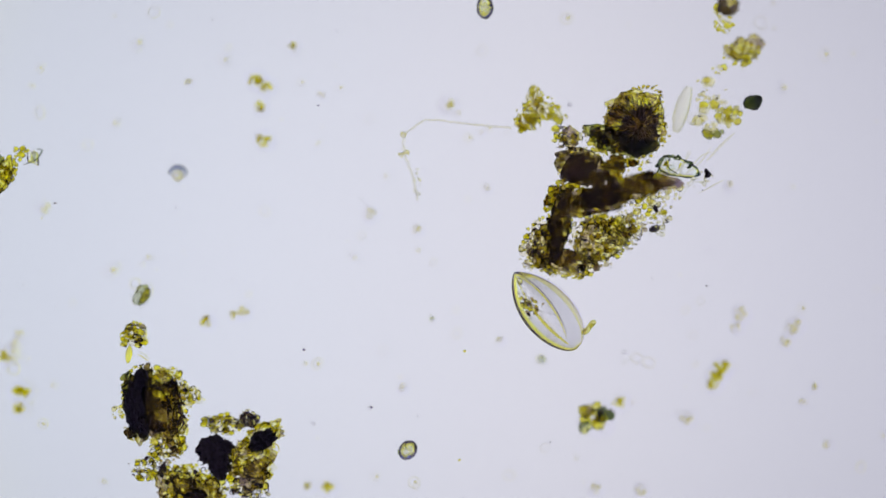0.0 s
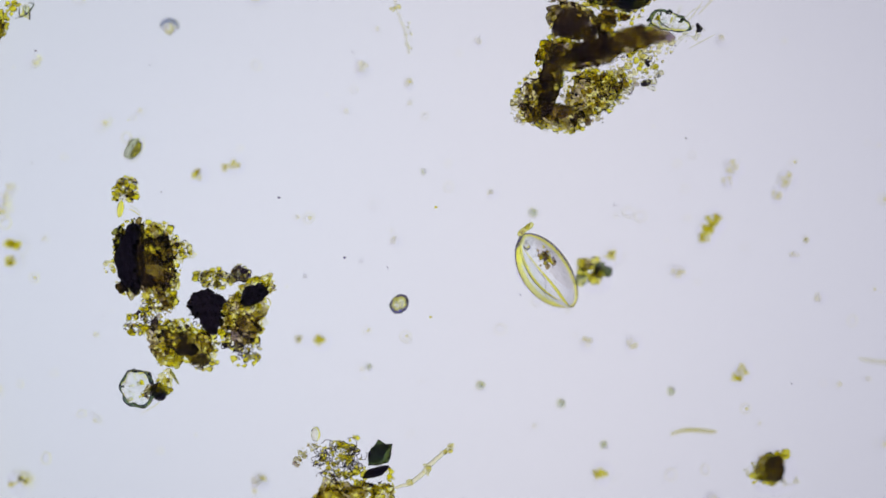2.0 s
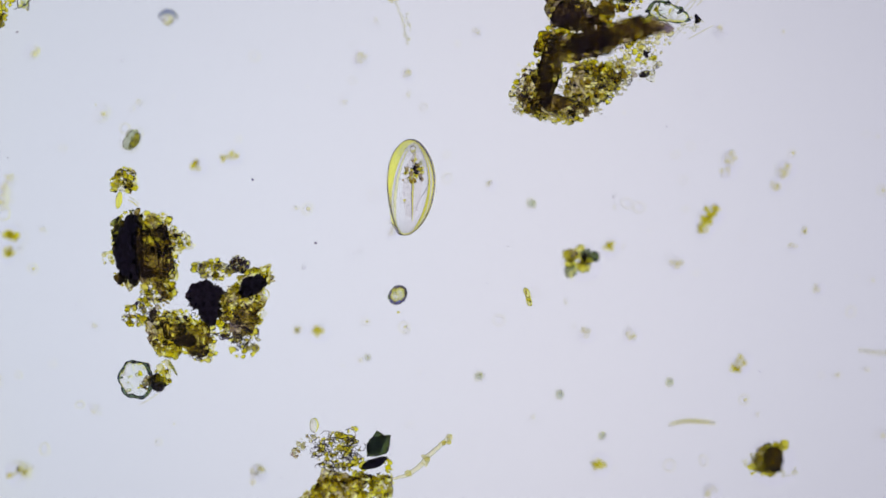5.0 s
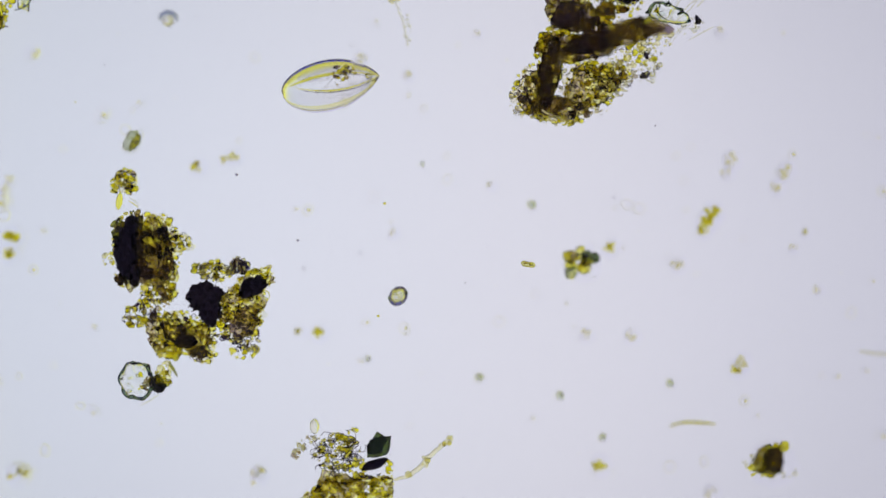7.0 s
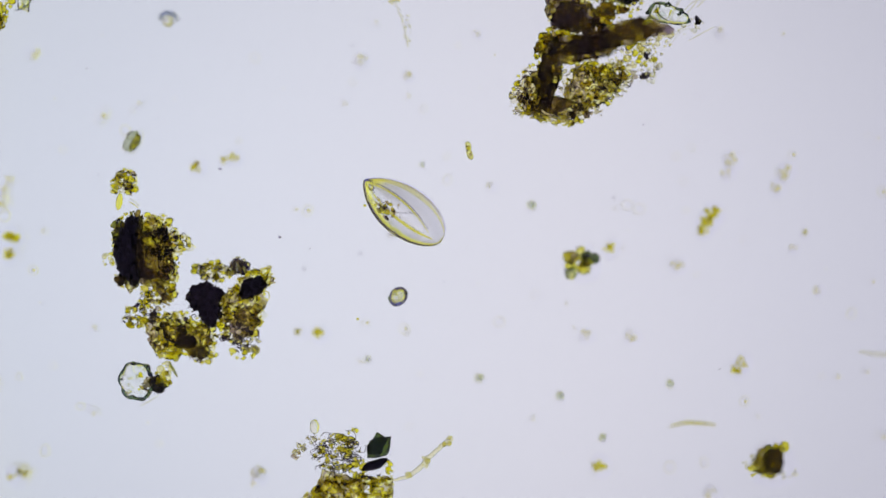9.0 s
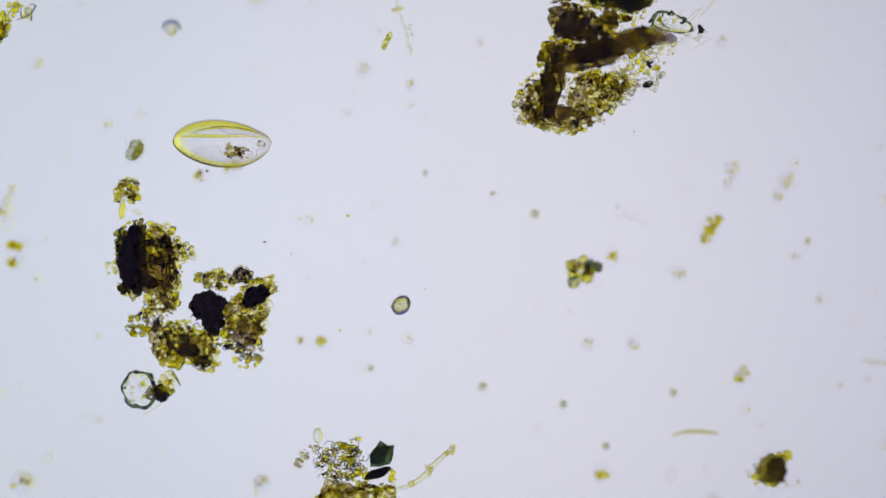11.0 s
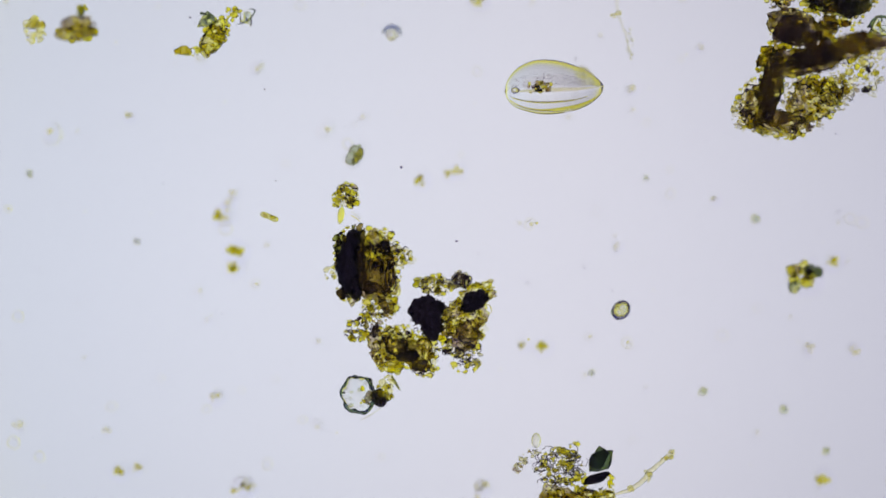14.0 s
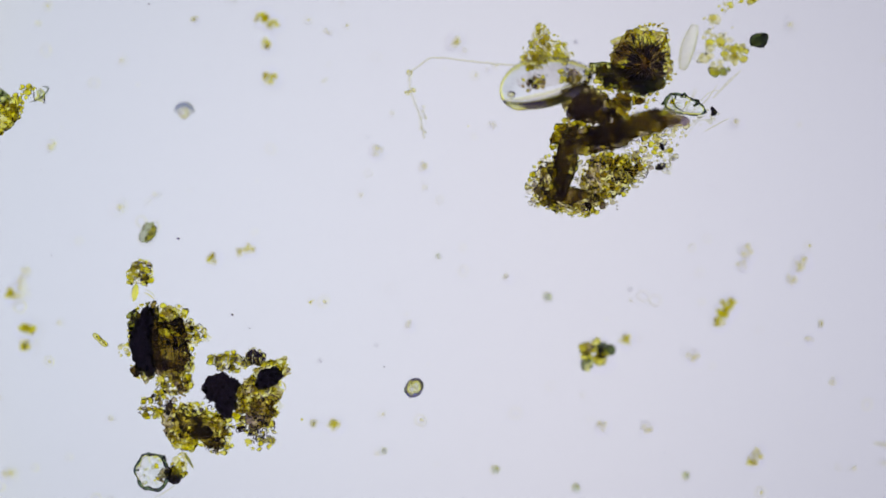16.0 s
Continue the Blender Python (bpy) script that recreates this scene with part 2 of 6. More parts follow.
    bsdf.inputs["Base Color"].default_value = (0.05, 0.05, 0.05, 1)
    links.new(mix.outputs[2], bsdf.inputs["Emission Color"])
    # the view's vignette, put into the glow: dimmer towards top and bottom
    square, fall, least = (nodes.new("ShaderNodeMath") for _ in range(3))
    square.operation, fall.operation, least.operation = "MULTIPLY", "MULTIPLY_ADD", "MAXIMUM"
    links.new(split.outputs["Y"], square.inputs[0])
    links.new(split.outputs["Y"], square.inputs[1])
    fall.inputs[1].default_value, fall.inputs[2].default_value, least.inputs[1].default_value = -0.085 * LAMP_GLOW, LAMP_GLOW, 0.7 * LAMP_GLOW
    links.new(square.outputs[0], fall.inputs[0])
    links.new(fall.outputs[0], least.inputs[0])
    links.new(least.outputs[0], bsdf.inputs["Emission Strength"])
    return m


def glass_material():
    """Thin flat glass: light goes straight through it but for a faint gloss."""
    m, nodes, links, bsdf = nodes_of("clear_glass")
    clear, gloss, fresnel, mix = (nodes.new(k) for k in ("ShaderNodeBsdfTransparent", "ShaderNodeBsdfGlossy", "ShaderNodeFresnel", "ShaderNodeMixShader"))
    gloss.inputs["Roughness"].default_value = 0.02
    fresnel.inputs["IOR"].default_value = 1.25
    links.new(fresnel.outputs[0], mix.inputs[0])
    links.new(clear.outputs[0], mix.inputs[1])
    links.new(gloss.outputs[0], mix.inputs[2])
    links.new(mix.outputs[0], nodes["Material Output"].inputs["Surface"])
    nodes.remove(bsdf)
    return m


GLASS, GLOW = glass_material(), lamp_material()


# ---- building tools ----
BALLS = {}


def ball_template(level):
    if level not in BALLS:
        bm = bmesh.new()
        bmesh.ops.create_icosphere(bm, subdivisions=level, radius=1)
        BALLS[level] = (np.array([v.co for v in bm.verts]), np.array([[v.index for v in f.verts] for f in bm.faces]))
        bm.free()
    return BALLS[level]


def turn(a, b, c):
    return np.array(Euler((a, b, c)).to_matrix())


class Shape:
    """Gathers balls, rods and plates into one mesh."""

    def __init__(self, seed=0):
        self.v, self.f, self.n, self.r = [], [], 0, random.Random(seed)

    def take(self, v, f):
        self.v.append(v)
        self.f.extend([[i + self.n for i in q] for q in f])
        self.n += len(v)

    def ball(self, c, r, rot=None, rough=0.0, level=2, grain=3.0, fine=0.0):
        v, f = ball_template(level)
        r = np.array(r if hasattr(r, "__len__") else (r, r, r), float)
        v = v.copy()
        if rough:
            off = Vector([self.r.uniform(-50, 50) for _ in range(3)])
            k = np.array([1 + rough * noise.noise(Vector(p) * grain * 0.5 + off) + rough * 0.6 * noise.noise(Vector(p) * grain * 1.3 + off)
                          + (fine * noise.noise(Vector(p) * grain * 4 + off) if fine else 0) for p in v])
            v = v * k[:, None]
        v = v * r
        if rot is not None:
            v = v @ turn(*rot).T
        self.take(v + np.array(c), f.tolist())
        return self

    def block(self, c, r, angle=0.0, corners=5, rough=0.12, level=5, sharp=0.7):
        """A worn angular lump: a flat dome over a many-cornered outline."""
        v, f = ball_template(level)
        v = v.copy()
        first, step = self.r.uniform(0, 6.28), 2 * math.pi / corners
        ring = np.mod(np.arctan2(v[:, 1], v[:, 0]) - first, step) - step / 2
        v[:, :2] *= (1 + sharp * (math.cos(step / 2) / np.cos(ring) - 1) + sharp * 0.12)[:, None]
        off = Vector([self.r.uniform(-50, 50) for _ in range(3)])
        v *= np.array([1 + rough * noise.noise(Vector(p) * 1.6 + off) + rough * 0.5 * noise.noise(Vector(p) * 5 + off) + rough * 0.22 * noise.noise(Vector(p) * 12 + off) for p in v])[:, None]
        v[:, 2] = np.sign(v[:, 2]) * np.abs(v[:, 2]) ** 0.7
        self.take((v * np.array(r)) @ turn(0, 0, angle).T + np.array(c), f.tolist())
        return self

    def rod(self, points, radii, sides=6):
        pts = [Vector(p) for p in points]
        ring, verts, faces = sides, [], []
        for i, p in enumerate(pts):
            d = (pts[min(i + 1, len(pts) - 1)] - pts[max(i - 1, 0)]).normalized()
            a = d.orthogonal().normalized() if i == 0 else (a - d * a.dot(d)).normalized()
            b = d.cross(a)
            r = radii[i] if hasattr(radii, "__len__") else radii
            for k in range(ring):
                q = 2 * math.pi * k / ring
                verts.append(p + (a * math.cos(q) + b * math.sin(q)) * r)
        for i in range(len(pts) - 1):
            for k in range(ring):
                faces.append([i * ring + k, i * ring + (k + 1) % ring, (i + 1) * ring + (k + 1) % ring, (i + 1) * ring + k])
        faces.append(list(range(ring))[::-1])
        faces.append([(len(pts) - 1) * ring + k for k in range(ring)])
        self.take(np.array([list(v) for v in verts]), faces)
        return self

    def shard(self, c, r, count=11, rot=(0, 0, 0)):
        """An angular chip: the hull of points strewn over an ellipsoid."""
        bm = bmesh.new()
        for _ in range(count):
            p = Vector([self.r.gauss(0, 1) for _ in range(3)]).normalized()
            bm.verts.new(p * self.r.uniform(0.85, 1.0))
        bmesh.ops.convex_hull(bm, input=bm.verts)
        for v in [v for v in bm.verts if not v.link_faces]:
            bm.verts.remove(v)
        bm.verts.index_update()
        v = (np.array([list(p.co) for p in bm.verts]) * np.array(r)) @ turn(*rot).T + np.array(c)
        f = [[q.index for q in face.verts] for face in bm.faces]
        bm.free()
        self.take(v, f)
        return self

    def data(self, name, material, smooth=True):
        me = bpy.data.meshes.new(name)
        me.from_pydata(np.concatenate(self.v).tolist(), [], self.f)
        me.materials.append(material)
        me.polygons.foreach_set("use_smooth", [smooth] * len(me.polygons))
        me.update()
        return me


def thing(name, x, y, z, label, category, group=""):
    ob = new(name)
    ob.empty_display_size = 0.02
    ob.matrix_basis = pose(x, y, z)
    return tagged(ob, label, category, group)


def part(name, shape, material, parent, label="", smooth=True, kind=""):
    """One mesh under a thing; its shape is given in the thing's own space."""
    ob = new(name, shape.data(name, material, smooth) if isinstance(shape, Shape) else shape)
    ob.parent = parent
    return tagged(ob, label, "", "", kind)


def mx(x):
    return (x - 784) / 1000


def my(y):
    return (441 - y) / 1000


# ---- the setting ----
def disc(name, radius, z0, z1, material, parent=None, inner=0.0, sides=96):
    bm = bmesh.new()
    rings = []
    for r, z in ((radius, z0), (radius, z1)) + (((inner, z1), (inner, z0)) if inner else ()):
        rings.append([bm.verts.new((r * math.cos(2 * math.pi * k / sides), r * math.sin(2 * math.pi * k / sides), z)) for k in range(sides)])
    n = len(rings)
    for i in range(n if inner else n - 1):
        a, b = rings[i], rings[(i + 1) % n]
        for k in range(sides):
            bm.faces.new((a[k], a[(k + 1) % sides], b[(k + 1) % sides], b[k]))
    if not inner:
        bm.faces.new(rings[0][::-1])
        bm.faces.new(rings[-1])
    bmesh.ops.recalc_face_normals(bm, faces=bm.faces)
    me = bpy.data.meshes.new(name)
    bm.to_mesh(me)
    bm.free()
    me.materials.append(material)
    ob = new(name, me)
    ob.parent = parent
    return ob


def water_material():
    m, nodes, links, bsdf = nodes_of("clear_water")
    clear = nodes.new("ShaderNodeBsdfTransparent")
    links.new(clear.outputs[0], nodes["Material Output"].inputs["Surface"])
    nodes.remove(bsdf)
    return m


def pane(name, size, z0, z1, label, category, material=GLASS):
    bm = bmesh.new()
    bmesh.ops.create_cube(bm, size=1, matrix=Matrix.Translation((-0.25, -0.15, (z0 + z1) / 2)) @ Matrix.Diagonal((*size, z1 - z0, 1)))
    bmesh.ops.bevel(bm, geom=bm.edges[:], offset=min(0.02, (z1 - z0) / 4), segments=2, affect="EDGES")
    me = bpy.data.meshes.new(name)
    bm.to_mesh(me)
    bm.free()
    me.materials.append(material)
    return tagged(new(name, me), label, category, "", "structure")


def setting():
    pane("ground_glass_slide", (7.0, 5.0), -0.30, 0.0, "clear glass microscope slide lit evenly from below", "glass slide")
    pane("water", (4.9, 3.9), 0.002, COVER - 0.002, "clear still film of pond water between the glasses", "water", water_material())
    pane("cover_glass", (5.0, 4.0), COVER, COVER + 0.06, "thin clear cover glass over the water film", "cover glass")
    lamp = thing("microscope_lamp", 0, 0, -LAMP_DEPTH, "bright bluish-white lamp under the slide", "lamp")
    lamp["kind"] = "structure"
    disc("diffuser", LAMP_RADIUS, -0.1, 0.0, GLOW, lamp)
    # Unseen wall, raised to hide the world's light so outlines turn dark
    disc("housing", LAMP_RADIUS + 0.35, -0.4, 7.0, BAFFLE, lamp, LAMP_RADIUS + 0.01)
    return lamp


LAMP = setting()


# ---- debris ----
class Clump:
    """A heap of debris resting on the slide. Places are given on the map of the slide, in thousandths."""

    def __init__(self, name, x, y, label, category, seed, base=0.0, group=""):
        self.x, self.y, self.r, self.seed = x, y, random.Random(seed), seed
        self.top = thing(name, mx(x), my(y), base, label, category, group)

    def at(self, x, y, z):
        return ((x - self.x) / 1000, (self.y - y) / 1000, z)

    def rock(self, name, x, y, z, rx, ry, rz, material, angle=0, rough=0.25, level=4, grain=3.0, fine=0.05, label="", ragged=0):
        self.seed += 1
        s = Shape(self.seed).ball(self.at(x, y, z), (rx / 1000, ry / 1000, rz), (0, 0, radians(angle)), rough, level, grain, fine)
        if ragged:
            for k in range(ragged):
                a, d = self.r.uniform(0, 6.28), self.r.uniform(0.72, 0.98)
                q, w = radians(angle), self.r.uniform(0.10, 0.24) * min(rx, ry) / 1000
                u, v = rx * d * math.cos(a), ry * d * math.sin(a)
                s.shard(self.at(x + u * math.cos(q) + v * math.sin(q), y - u * math.sin(q) + v * math.cos(q), z + rz * self.r.uniform(-0.2, 0.3)),
                        (w, w * self.r.uniform(0.5, 1), w * 0.8), 9, (self.r.uniform(0, 6), self.r.uniform(0, 6), self.r.uniform(0, 6)))
        return part(name, s, material, self.top, label)

    def block(self, name, x, y, z, rx, ry, rz, material, angle=0, corners=5, rough=0.14, label="", sharp=0.7):
        self.seed += 1
        return part(name, Shape(self.seed).block(self.at(x, y, z), (rx / 1000, ry / 1000, rz), radians(angle), corners, rough, 5, sharp), material, self.top, label)

    def mass(self, name, spots, count, size, materials, z=(0.02, 0.06), label=""):
        """A ragged mass of overlapping scraps, bumpy and angular, in several shades."""
        heaps = [Shape(self.seed + 3 + k) for k in range(len(materials))]
        area = [q[2] * q[3] for q in spots]
        for i in range(count):
            x, y, rx, ry, angle = self.r.choices(spots, area)[0]
            a, d, q = self.r.uniform(0, 6.28), math.sqrt(self.r.random()) * 0.92, radians(angle)
            u, v = rx * d * math.cos(a), ry * d * math.sin(a)
            w = self.r.uniform(*size) / 1000
            at = self.at(x + u * math.cos(q) + v * math.sin(q), y - u * math.sin(q) + v * math.cos(q), self.r.uniform(*z))
            dims, rot = (w, w * self.r.uniform(0.45, 0.9), w * self.r.uniform(0.35, 0.6)), (self.r.uniform(-0.6, 0.6), self.r.uniform(-0.6, 0.6), self.r.uniform(0, 6))
            if i % 3:
                heaps[i % len(heaps)].ball(at, dims, rot, 0.5, 2, 2.6)
            else:
                heaps[i % len(heaps)].shard(at, dims, 12, rot)
        self.seed += 9
        for heap, mat in zip(heaps, materials):
            if heap.n:
                part(name, heap, mat, self.top, label, True, "stuff")
        return self

    def shell(self, name, x, y, z, rx, ry, rz, material, angle=0, lobes=6, depth=0.035, label="", flat=5):
        """A clear plate with a steep rim and an angular, slightly broken outline."""
        s = Shape(8)
        v, f = ball_template(5)
        v = v.copy()
        rho = np.minimum(np.hypot(v[:, 0], v[:, 1]), 1)
        v[:, :2] *= (np.sin(np.arcsin(rho) ** 0.75 * (math.pi / 2) ** 0.25) / np.maximum(rho, 1e-6))[:, None]
        rho = np.minimum(np.hypot(v[:, 0], v[:, 1]), 1)
        v[:, 2] = np.sign(v[:, 2]) * np.sqrt(np.maximum(0, 1 - rho ** flat)) * np.array([1 + 0.12 * noise.noise(Vector((p[0], p[1], 0.3)) * 4) for p in v])
        chips = np.array([1 + 0.07 * noise.noise(Vector((p[0], p[1], x * 0.1)) * 3.5) + 0.03 * noise.noise(Vector((p[0], p[1], x * 0.1)) * 9) for p in v])
        v[:, :2] *= chips[:, None]
        ring = np.arctan2(v[:, 1], v[:, 0])
        v[:, :2] *= (1 + depth * np.cos(lobes * ring + 0.5) + depth * 0.8 * np.cos(2 * ring + 1) + depth * 0.5 * np.cos(5 * ring + 2))[:, None]
        v = (v * np.array((rx / 1000, ry / 1000, rz))) @ turn(0, 0, radians(angle)).T
        s.take(v + np.array(self.at(x, y, z)), f.tolist())
        return part(name, s, material, self.top, label)

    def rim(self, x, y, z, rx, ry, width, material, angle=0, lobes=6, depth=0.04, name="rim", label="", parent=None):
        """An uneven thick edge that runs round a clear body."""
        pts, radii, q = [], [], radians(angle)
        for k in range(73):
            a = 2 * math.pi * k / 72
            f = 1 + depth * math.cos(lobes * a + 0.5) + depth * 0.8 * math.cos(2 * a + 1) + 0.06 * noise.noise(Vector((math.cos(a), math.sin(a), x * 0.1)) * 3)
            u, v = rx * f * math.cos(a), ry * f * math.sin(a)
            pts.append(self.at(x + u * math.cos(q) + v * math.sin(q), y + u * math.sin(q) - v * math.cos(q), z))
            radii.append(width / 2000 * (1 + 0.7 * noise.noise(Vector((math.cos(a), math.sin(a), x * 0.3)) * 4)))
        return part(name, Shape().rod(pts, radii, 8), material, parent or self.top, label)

    def grains(self, spots, small, large, sizes, material, z=(0.005, 0.08), hull=0.0, name="granule"):
        """Round granules strewn through flat ellipses (x, y, rx, ry, angle): the larger ones singly, the fine ones together."""
        fine = Shape(self.seed + 7)
        area = [s[2] * s[3] for s in spots]
        balls = [Shape(self.seed + k).ball((0, 0, 0), (1, self.r.uniform(0.75, 1), self.r.uniform(0.7, 1)), None, 0.42, 2, 2.8).data(name, material) for k in range(4)] if large else []
        balls += [Shape(self.seed + k).shard((0, 0, 0), (1, self.r.uniform(0.55, 0.9), self.r.uniform(0.5, 0.9)), 10).data(name, material) for k in range(3)] if large else []
        for i in range(small + large):
            x, y, rx, ry, angle = self.r.choices(spots, area)[0]
            a, d = self.r.uniform(0, 2 * math.pi), max(hull, math.sqrt(self.r.random()))
            d *= self.r.uniform(0.9, 1.08)
            u, v = rx * d * math.cos(a), ry * d * math.sin(a)
            q = radians(angle)
            px, py = x + u * math.cos(q) + v * math.sin(q), y - u * math.sin(q) + v * math.cos(q)
            size = self.r.uniform(*sizes) / 1000 * (1.0 if i >= small else 0.55)
            pz = max(self.r.uniform(*z) * (1.1 - 0.5 * d), size)
            if i >= small:
                ob = part(name, self.r.choice(balls), material, self.top)
                ob.matrix_basis = Matrix.Translation(self.at(px, py, pz)) @ pose(0, 0, 0, self.r.uniform(0, 360), self.r.uniform(0, 360), 0) @ Matrix.Diagonal((size, size, size, 1))
            else:
                size *= self.r.choice((0.6, 0.8, 1.0, 1.25))
                dims, rot = (size, size * self.r.uniform(0.5, 1), size * self.r.uniform(0.5, 1)), (self.r.uniform(0, 6), self.r.uniform(0, 6), 0)
                if i % 3:
                    fine.ball(self.at(px, py, pz), dims, rot, 0.5, 2, 2.8)
                else:
                    fine.shard(self.at(px, py, pz), dims, 9, rot)
        if small:
            part("fine_granules", fine, material, self.top, "", True, "stuff")
        return self

    def flakes(self, spots, count, size, material, z=(0.01, 0.07), name="flake"):
        """Angular chips, each a mesh of its own."""
        for _ in range(count):
            x, y, rx, ry = self.r.choice(spots)
            self.seed += 1
            w = self.r.uniform(*size) / 1000
            s = Shape(self.seed).shard(self.at(x + rx * self.r.uniform(-1, 1), y + ry * self.r.uniform(-1, 1), self.r.uniform(*z)),
                                       (w, w * self.r.uniform(0.4, 0.8), w * 0.4), 10, (self.r.uniform(-0.5, 0.5), self.r.uniform(-0.5, 0.5), self.r.uniform(0, 6)))
            part(name, s, material, self.top, "", False)
        return self

    def fibre(self, points, width, material, z=0.05, name="fibre", label="", taper=True, wobble=0.0):
        """A thread through the given places."""
        pts, out = [Vector(self.at(px, py, z)) for px, py in points], []
        for i in range(len(pts) - 1):
            p0, p1, p2, p3 = pts[max(i - 1, 0)], pts[i], pts[i + 1], pts[min(i + 2, len(pts) - 1)]
            for k in range(6):
                f = k / 6
                out.append(0.5 * (2 * p1 + (p2 - p0) * f + (2 * p0 - 5 * p1 + 4 * p2 - p3) * f * f + (3 * p1 - p0 - 3 * p2 + p3) * f ** 3)
                           + Vector((self.r.gauss(0, wobble), self.r.gauss(0, wobble), self.r.gauss(0, wobble))))
        out.append(pts[-1])
        n = len(out)
        radii = [width / 2000 * (math.sin(math.pi * (0.12 + 0.76 * i / (n - 1))) if taper else 1) for i in range(n)]
        return part(name, Shape().rod(out, radii, 6), material, self.top, label)

    def curls(self, x, y, rx, ry, count, width, material, name="tangle", size=(2.5, 6)):
        """A ball of fine curled threads."""
        s = Shape(self.seed)
        for _ in range(max(3, int(count * 0.7))):
            a, d = self.r.uniform(0, 6.28), math.sqrt(self.r.random())
            c = Vector(self.at(x + rx * d * math.cos(a), y + ry * d * math.sin(a), self.r.uniform(0.03, 0.085)))
            w, ph, tilt = self.r.uniform(*size) / 1000, self.r.uniform(0, 6), Euler((self.r.uniform(-0.7, 0.7), self.r.uniform(-0.7, 0.7), 0)).to_matrix()
            arc, squash = self.r.uniform(2.2, 6.0), self.r.uniform(0.4, 1)
            s.rod([c + tilt @ Vector((w * math.cos(ph + arc * k / 9), w * squash * math.sin(ph + arc * k / 9), 0.001 * k)) + Vector((self.r.gauss(0, 0.0006), self.r.gauss(0, 0.0006), 0)) for k in range(10)], width / 2000, 5)
        return part(name, s, material, self.top, "", True, "stuff")


def fluted_rock(c, x, y, rx, ry):
    """The large brown lump: a golden plate with dark ribs that fan out from a knot off its middle, and a scaly green wing under it."""
    rock = c.block("lump", x + 4, y, 0.050, rx * 0.94, ry * 1.0, 0.020, GOLD_TISSUE, 20, 5, 0.16, "dark golden-brown lump with fanned ribs", 0.8)
    c.block("lump", x + 12, y + 14, 0.046, rx * 0.60, ry * 0.56, 0.014, STEM_TISSUE, 50, 6, 0.5)
    c.block("lump", x - 14, y + 4, 0.046, rx * 0.55, ry * 0.5, 0.012, GOLD_TISSUE, 0, 6, 0.5)
    c.block("wing", x - 30, y + 36, 0.062, 60, 22, 0.012, MOSS_TISSUE, -20, 4, 0.25, "dark green scaly wing", 0.5)
    c.block("wing", x - 26, y + 38, 0.050, 44, 14, 0.008, DARK_TISSUE, -20, 6, 0.4)
    c.block("wing", x + 14, y + 48, 0.060, 30, 14, 0.012, MOSS_TISSUE, 10, 5, 0.25)
    c.mass("green_scraps", [(x - 30, y + 38, 46, 15, -20), (x + 14, y + 50, 28, 11, 8), (x - 66, y + 28, 14, 14, 0)], 90, (3, 7), [MOSS, GOLD, BROWN], (0.05, 0.085), "dark green scraps")
    c.curls(x - 30, y + 40, 46, 13, 34, 1.5, FOLD, "threads")
    ribs = [Shape(5), Shape(6)]
    for k in range(330):
        a = c.r.uniform(0, 2 * math.pi)
        r0 = c.r.uniform(0.10, 0.66)
        r1 = min(0.97, r0 + c.r.uniform(0.15, 0.42))
        pts, sway = [], c.r.uniform(-0.25, 0.25)
        for i in range(5):
            q = r0 + (r1 - r0) * i / 4
            b = a + sway * i / 4
            pts.append(Vector(c.at(x + 6, y, 0.055)) + Vector((rx / 1000 * (q * math.cos(b) + 0.10 * (1 - q)), ry / 1000 * (q * math.sin(b) - 0.24 * (1 - q)), 0.016 * math.sqrt(max(0, 1 - q * q)) + 0.003)))
        w = c.r.uniform(0.25, 0.70)
        ribs[k % 5 == 0].rod(pts, [0.0005 * w, 0.0013 * w, 0.0017 * w, 0.0013 * w, 0.0004 * w], 5)
    part("ribs", ribs[0], BLACK, rock, "fine dark ribs", True, "stuff")
    part("ribs", ribs[1], GOLD, rock, "fine yellow ribs", True, "stuff")
    return rock


